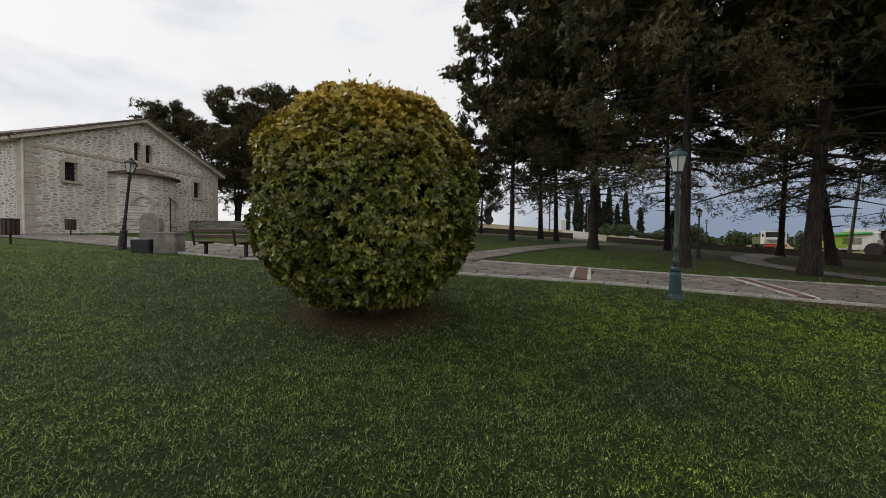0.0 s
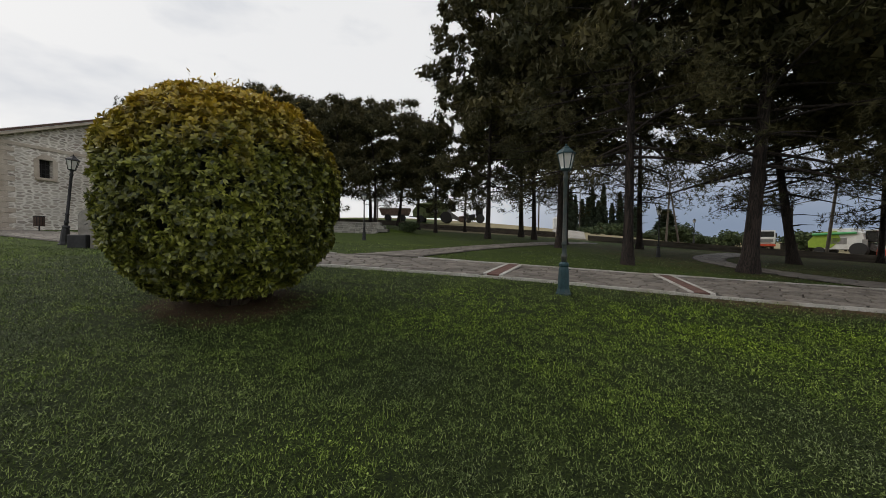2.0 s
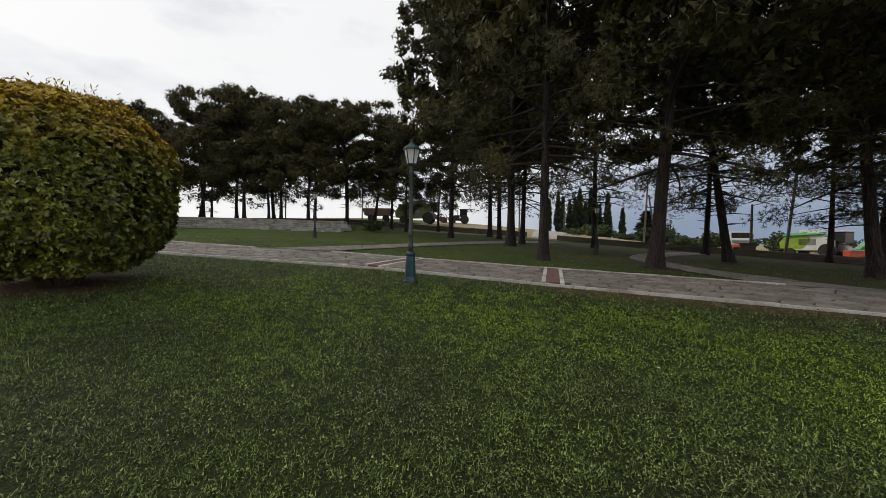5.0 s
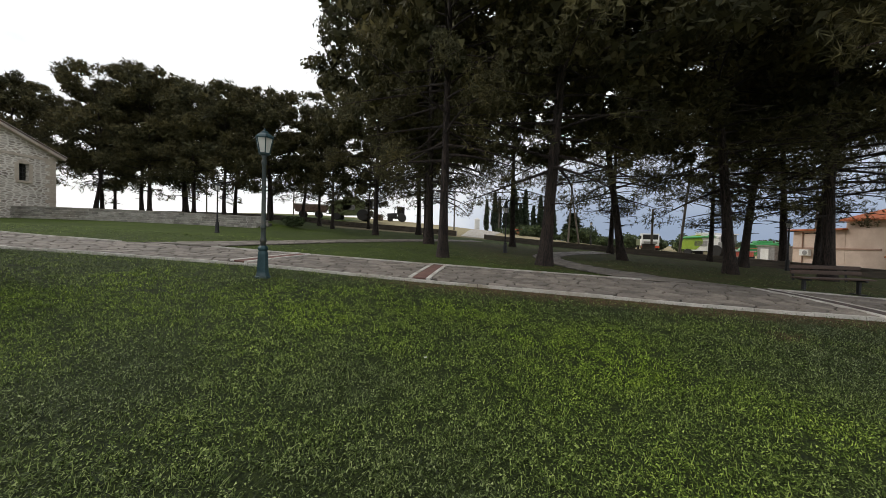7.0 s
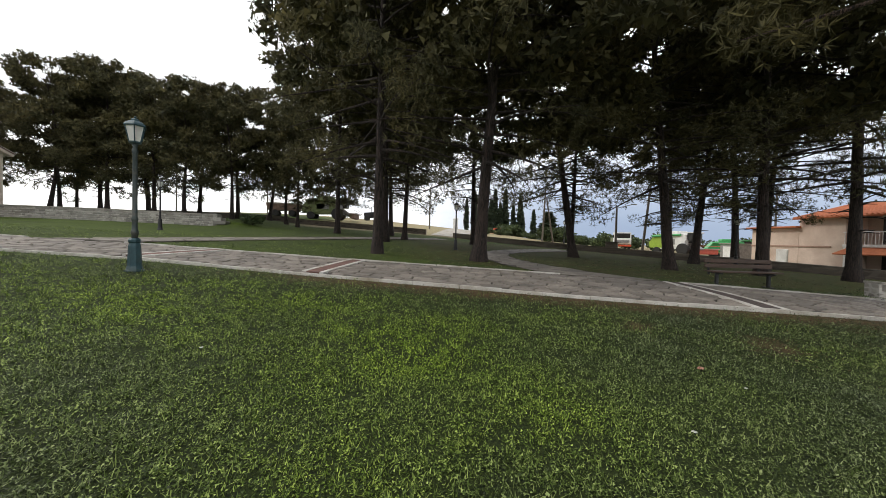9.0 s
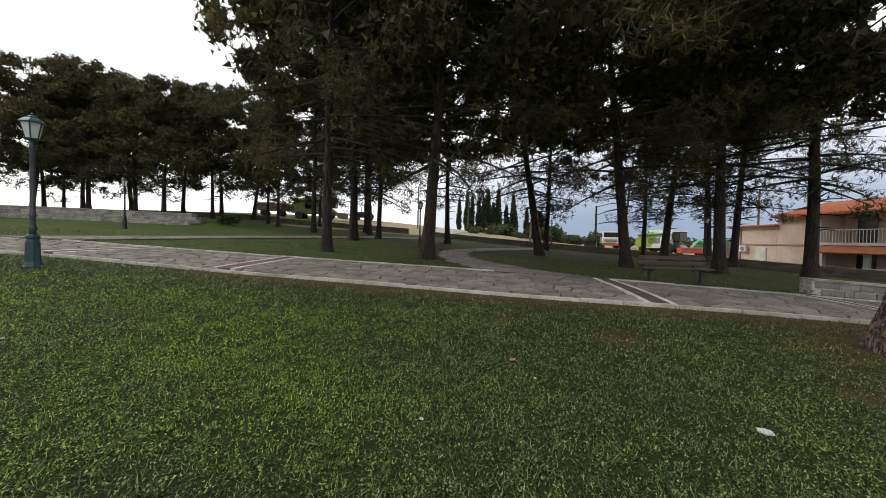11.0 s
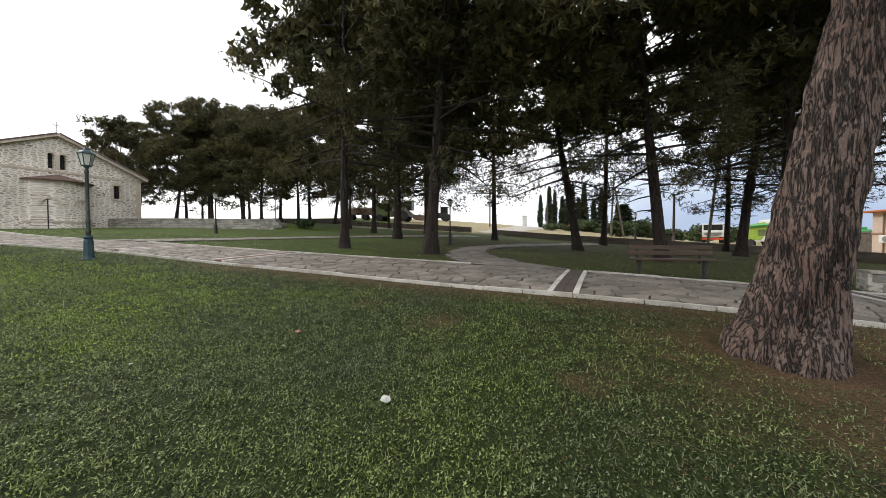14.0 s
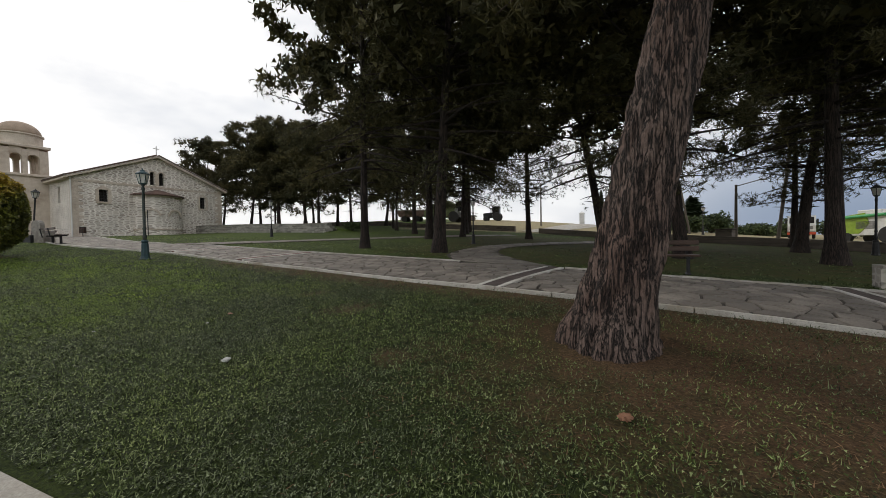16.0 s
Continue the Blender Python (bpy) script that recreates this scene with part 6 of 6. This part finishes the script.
def cypress(seed, h):
    rs = np.random.RandomState(seed)
    t = thing("cypress", Matrix(), "slim dark cypress by the far lane", "tree", "far cypresses")
    cs, rr = [], []
    for i in range(26):
        f = i / 25
        w = 0.75 * math.sin(min(1, f * 3 + 0.25) * math.pi / 2) * (1 - f ** 2.2) + 0.06
        cs.append((rs.normal() * 0.12 * w, rs.normal() * 0.12 * w, 0.5 + f * (h - 0.9)))
        rr.append((w * rs.uniform(0.8, 1.1), w * rs.uniform(0.8, 1.1), h * 0.045))
    tri_mesh("crown", leaf_cloud(cs, rr, 110, 0.42, rs), M_CYPRESS, t)
    part("trunk", lathe([(0.18, -0.2), (0.1, h * 0.6)], 8), M_BARK, t)
    return t


c0, c1 = cypress(3, 9.5), cypress(4, 8.0)
c0.matrix_basis, c1.matrix_basis = pose(24.5, 84, gzf(24.5, 84)), pose(27.6, 86, gzf(27.6, 86))
for i, (x, y, s) in enumerate([(25.8, 85, 0.9), (28.6, 85, 1.05), (29.8, 86, 1.15), (31.0, 85.5, 1.0), (32.3, 86, 1.2), (34.6, 87, 1.0), (36.0, 86, 1.1), (37.2, 88, 0.9), (22.6, 84, 0.8), (39.4, 86, 0.95)]):
    plant((c0, c1)[i % 2], x, y, s, 40 * i)


def scrub(seed, w, h, name="bush", label="rounded green bush beyond the park wall", per=120):
    rs = np.random.RandomState(seed)
    t = thing(name, Matrix(), label, "bush", "far bushes")
    cs = [(rs.uniform(-w, w) * 0.6, rs.uniform(-w, w) * 0.5, h * rs.uniform(0.25, 0.75)) for _ in range(14)]
    rr = [(w * rs.uniform(0.25, 0.5),) * 2 + (h * rs.uniform(0.2, 0.32),) for _ in range(14)]
    tri_mesh("crown", leaf_cloud(cs, rr, per, 0.34, rs), M_SCRUB, t)
    tv, tf = [], []
    rnd = random.Random(seed)
    for c in cs[:6]:
        bark_tube(tv, tf, np.array([(0, 0, -0.1), (c[0] * 0.4, c[1] * 0.4, c[2] * 0.5), c]), [0.08, 0.05, 0.02], 5, 0, rnd)
    link_mesh("branches", tv, tf, M_BARK, t)
    return t


s0, s1 = scrub(5, 2.2, 2.4), scrub(6, 3.0, 3.2)
s0.matrix_basis, s1.matrix_basis = pose(31.0, 54, gzf(31, 54)), pose(36, 62, gzf(36, 62))
rnd_s = random.Random(17)
for i in range(46):
    x = rnd_s.uniform(30, 95)
    y = rnd_s.uniform(66, 100) - 0.55 * max(0, x - 50)
    plant((s0, s1)[i % 2], x, y, rnd_s.uniform(0.6, 1.25), rnd_s.uniform(0, 360), rnd_s.uniform(0.7, 1.1))
for i in range(14):
    plant((s0, s1)[i % 2], rnd_s.uniform(22, 33), rnd_s.uniform(56, 78), rnd_s.uniform(0.35, 0.7), rnd_s.uniform(0, 360), 0.8)
plant(s0, -2.6, 28.9, 0.42, 30, 0.9, "dark low shrub at the end of the stone wall")
fir = plant(c1, 33.2, 60, 0.85, 10, 0.75, "dark conical fir beyond the wall")
fir.scale = (2.0, 2.0, 0.62)


# ---- small things on the lawn ----
def crumpled(name, x, y, r, material, label, category, seed, flat=0.5):
    bm = bmesh.new()
    bmesh.ops.create_icosphere(bm, subdivisions=3, radius=r)
    for v in bm.verts:
        e = v.co.normalized()
        v.co *= 1 + 0.5 * noise.noise(e * 2.5 + Vector((seed, 0, 0))) + 0.25 * noise.noise(e * 7 + Vector((0, seed, 0)))
        v.co.z *= flat
        v.co.x *= 1.35
    bm.transform(pose(x, y, gzf(x, y) + r * flat * 0.85 + 0.02, 0, 0, 37 * seed))
    ob = part(name, bm, material)
    return tagged(ob, label, category)


crumpled("crumpled_paper", 14.45, 1.4, 0.036, M_PAPER, "crumpled white paper scrap lying on the grass", "litter", 3)
M_WRAP = surface("faded_red_foil", (0.3, 0.09, 0.06), (0.5, 0.3, 0.24), 40, 0.6)
crumpled("red_wrapper", 12.9, 2.73, 0.024, M_WRAP, "small torn red wrapper on the grass", "litter", 5)
M_BARKBIT = surface("orange_bark", (0.15, 0.07, 0.04), (0.26, 0.13, 0.075), 12, 0.9)
crumpled("bark_piece", 18.0, 1.44, 0.045, M_BARKBIT, "orange-brown slab of fallen bark on pine litter", "bark", 7, 0.35)
for i, (x, y) in enumerate([(7.75, 2.9), (13.0, 2.3), (11.9, 1.6)]):
    crumpled("dry_leaf", x, y, 0.014, M_PAPER, "small pale dry leaf on the lawn", "leaf", 11 + i, 0.4)


# ---- loose pieces of the paving, and grass ----
def lawn_blades():
    rs = np.random.RandomState(9)
    out, lit = [], []
    lush_lit_out = []
    # x and y of a stretch, tufts to the square metre, blades to the tuft, length
    bands = [(-4.0, 23.0, -0.1, 2.8, 330, 22, 0.046), (-9.0, 24.0, 2.8, 4.9, 220, 20, 0.054), (-14.0, 25.0, 4.9, 9.2, 100, 19, 0.068), (-14.0, 26.0, 9.5, 18.0, 12, 12, 0.09)]
    for x0, x1, y0, y1, dens, per, hgt in bands:
        n = int((x1 - x0) * (y1 - y0) * dens)
        cx, cy = rs.uniform(x0, x1, n), rs.uniform(y0, y1, n) + rs.normal(0, 0.12, n)
        tall = np.exp(rs.normal(-0.1, 0.36, n))
        a0 = rs.uniform(0, math.tau, n)
        spread = 0.042 * (hgt / 0.05) * rs.uniform(0.6, 1.5, n)
        cx, cy, tall, a0, spread = (np.repeat(v, per) for v in (cx, cy, tall, a0, spread))
        n = len(cx)
        ox, oy = rs.normal(0, 1, n) * spread, rs.normal(0, 1, n) * spread
        x, y = cx + ox, cy + oy
        ok = (y < front_y(x) - 0.07) | (y > back_y(x) + 0.15)
        ok &= y > 0.2 - 0.02 * x
        for L, R in ((BR1_L, BR1_R), (BR2_L, BR2_R)):
            l, r = np.array(L), np.array(R)
            ok &= ~((y > 9.0) & (x > np.interp(y, l[:, 1], l[:, 0]) - 0.1) & (x < np.interp(y, r[:, 1], r[:, 0]) + 0.1))
        lt, dr = cover_at(x, y)
        ok &= rs.uniform(0, 1, n) > lt * 1.2
        ok &= np.hypot(x - BIG[0], y - BIG[1]) > 0.7
        x, y, ox, oy, tall, a0 = (v[ok] for v in (x, y, ox, oy, tall, a0))
        n = len(x)
        # blades fan out of their tuft, and comb roughly one way within it
        a = np.arctan2(oy, ox) * 0.5 + a0 * 0.5 + rs.normal(0, 1.4, n)
        coarse = smooth01((x - 3.0) / 5)
        wid = rs.uniform(0.0016, 0.0036, n) * (1 + 0.3 * coarse) * (hgt / 0.05) ** 1.3
        broad = rs.uniform(0, 1, n) < 0.12 * coarse
        wid = np.where(broad, wid * 2.0, wid)
        l = hgt * rs.uniform(0.45, 1.2, n) * tall * np.where(broad, 0.55, 1.0) * (0.8 + 0.25 * coarse)
        lay = np.clip(rs.normal(0.68, 0.24, n), 0.15, 1.05)
        dirx, diry = np.cos(a), np.sin(a)
        z = gz(x, y)
        h0 = rs.uniform(0.0, 0.016, n)
        ca, sa = -np.sin(a) * wid, np.cos(a) * wid
        p0 = np.stack([x - ca, y - sa, z + h0 - 0.004], 1)
        p1 = np.stack([x + ca, y + sa, z + h0 - 0.004], 1)
        p2 = np.stack([x + dirx * l * lay, y + diry * l * lay, z + h0 + l * (1.05 - 0.9 * lay)], 1)
        blade = np.stack([p0, p1, p2], 1)
        # small tilted clover leaflets between the blades
        size = rs.uniform(0.005, 0.011, n) * hgt / 0.046
        c = np.stack([x, y, z + rs.uniform(0.006, 0.034, n) * tall * hgt / 0.046], 1)
        leaf = np.stack([c + np.stack([np.cos(a + k) * size, np.sin(a + k) * size, rs.normal(0, 0.5, n) * size], 1) for k in (0.0, 2.2, 4.2)], 1)
        out.append(np.where((rs.uniform(0, 1, n) < 0.12 + 0.36 * coarse)[:, None, None], leaf, blade))
        # two patches coloured brighter in place of open-sky light on the lawn
        green = 0.7 * np.exp(-((x - 9.6) / 2.3) ** 2 - ((y - 2.6) / 2.0) ** 2) + 0.85 * np.exp(-((x - 6.0) / 4.5) ** 2 - ((y - 4.9) / 1.7) ** 2)
        # the fine western grass is a lusher green of its own
        green = green + 0.4 * (1 - coarse)
        lush_lit_out.append(np.clip(green + 0.18 * np.sin(x * 2.1 + 1.3 * np.sin(y * 1.7)) * np.sin(y * 2.6 + x * 0.6), 0, 1))
    turf = tri_mesh("grass", np.concatenate(out), M_GRASS)
    lush_lit = turf.data.attributes.new("lush_lit", "FLOAT", "POINT")
    lush_lit.data.foreach_set("value", np.repeat(np.concatenate(lush_lit_out), 3).astype(np.float32))
    tagged(turf, "short green lawn grass and clover", "grass", kind="stuff")
    n = 110000
    x, y = rs.uniform(2, 24, n), rs.uniform(0.2, 7.5, n)
    lt, dr = cover_at(x, y)
    ok = (rs.uniform(0, 1, n) < lt) & (y < front_y(x) - 0.1)
    x, y = x[ok], y[ok]
    n = len(x)
    a, t = rs.uniform(0, math.tau, n), rs.uniform(-0.25, 0.35, n)
    l = rs.uniform(0.03, 0.08, n)
    z = gz(x, y) + 0.004
    dx, dy = np.cos(a) * l, np.sin(a) * l
    w = 0.0035
    tri = np.stack([np.stack([x - np.sin(a) * w, y + np.cos(a) * w, z], 1), np.stack([x + np.sin(a) * w, y - np.cos(a) * w, z], 1), np.stack([x + dx, y + dy, z + np.abs(t) * l + 0.003], 1)], 1)
    tagged(tri_mesh("pine_litter", tri, M_LITTER), "brown fallen pine needles scattered on the lawn", "pine needles", kind="stuff")


lawn_blades()
paving(FRONT, BACK, PAVE, 0.42, (-24, 30), (10.5, 20.0), 21)
paving(BR1_L, BR1_R, BRANCH_1, 0.6, (-5, 30), (99, 100), 22)
paving(BR2_L, BR2_R, BRANCH_2, 0.6, (-5, 40), (99, 100), 23)
kerb_run(FRONT, PAVE, (-10, 25), 0.9)
kerb_run(BACK[:7], PAVE, (-20, -2), 0.9, w=0.1, lift=0.06, out=1)
kerb_run(BACK[6:12], PAVE, (0.5, 14.4), 0.9, w=0.1, lift=0.06, out=1)
kerb_run(BACK[12:], PAVE, (17.0, 28), 0.9, w=0.1, lift=0.06, out=1)
stripes()
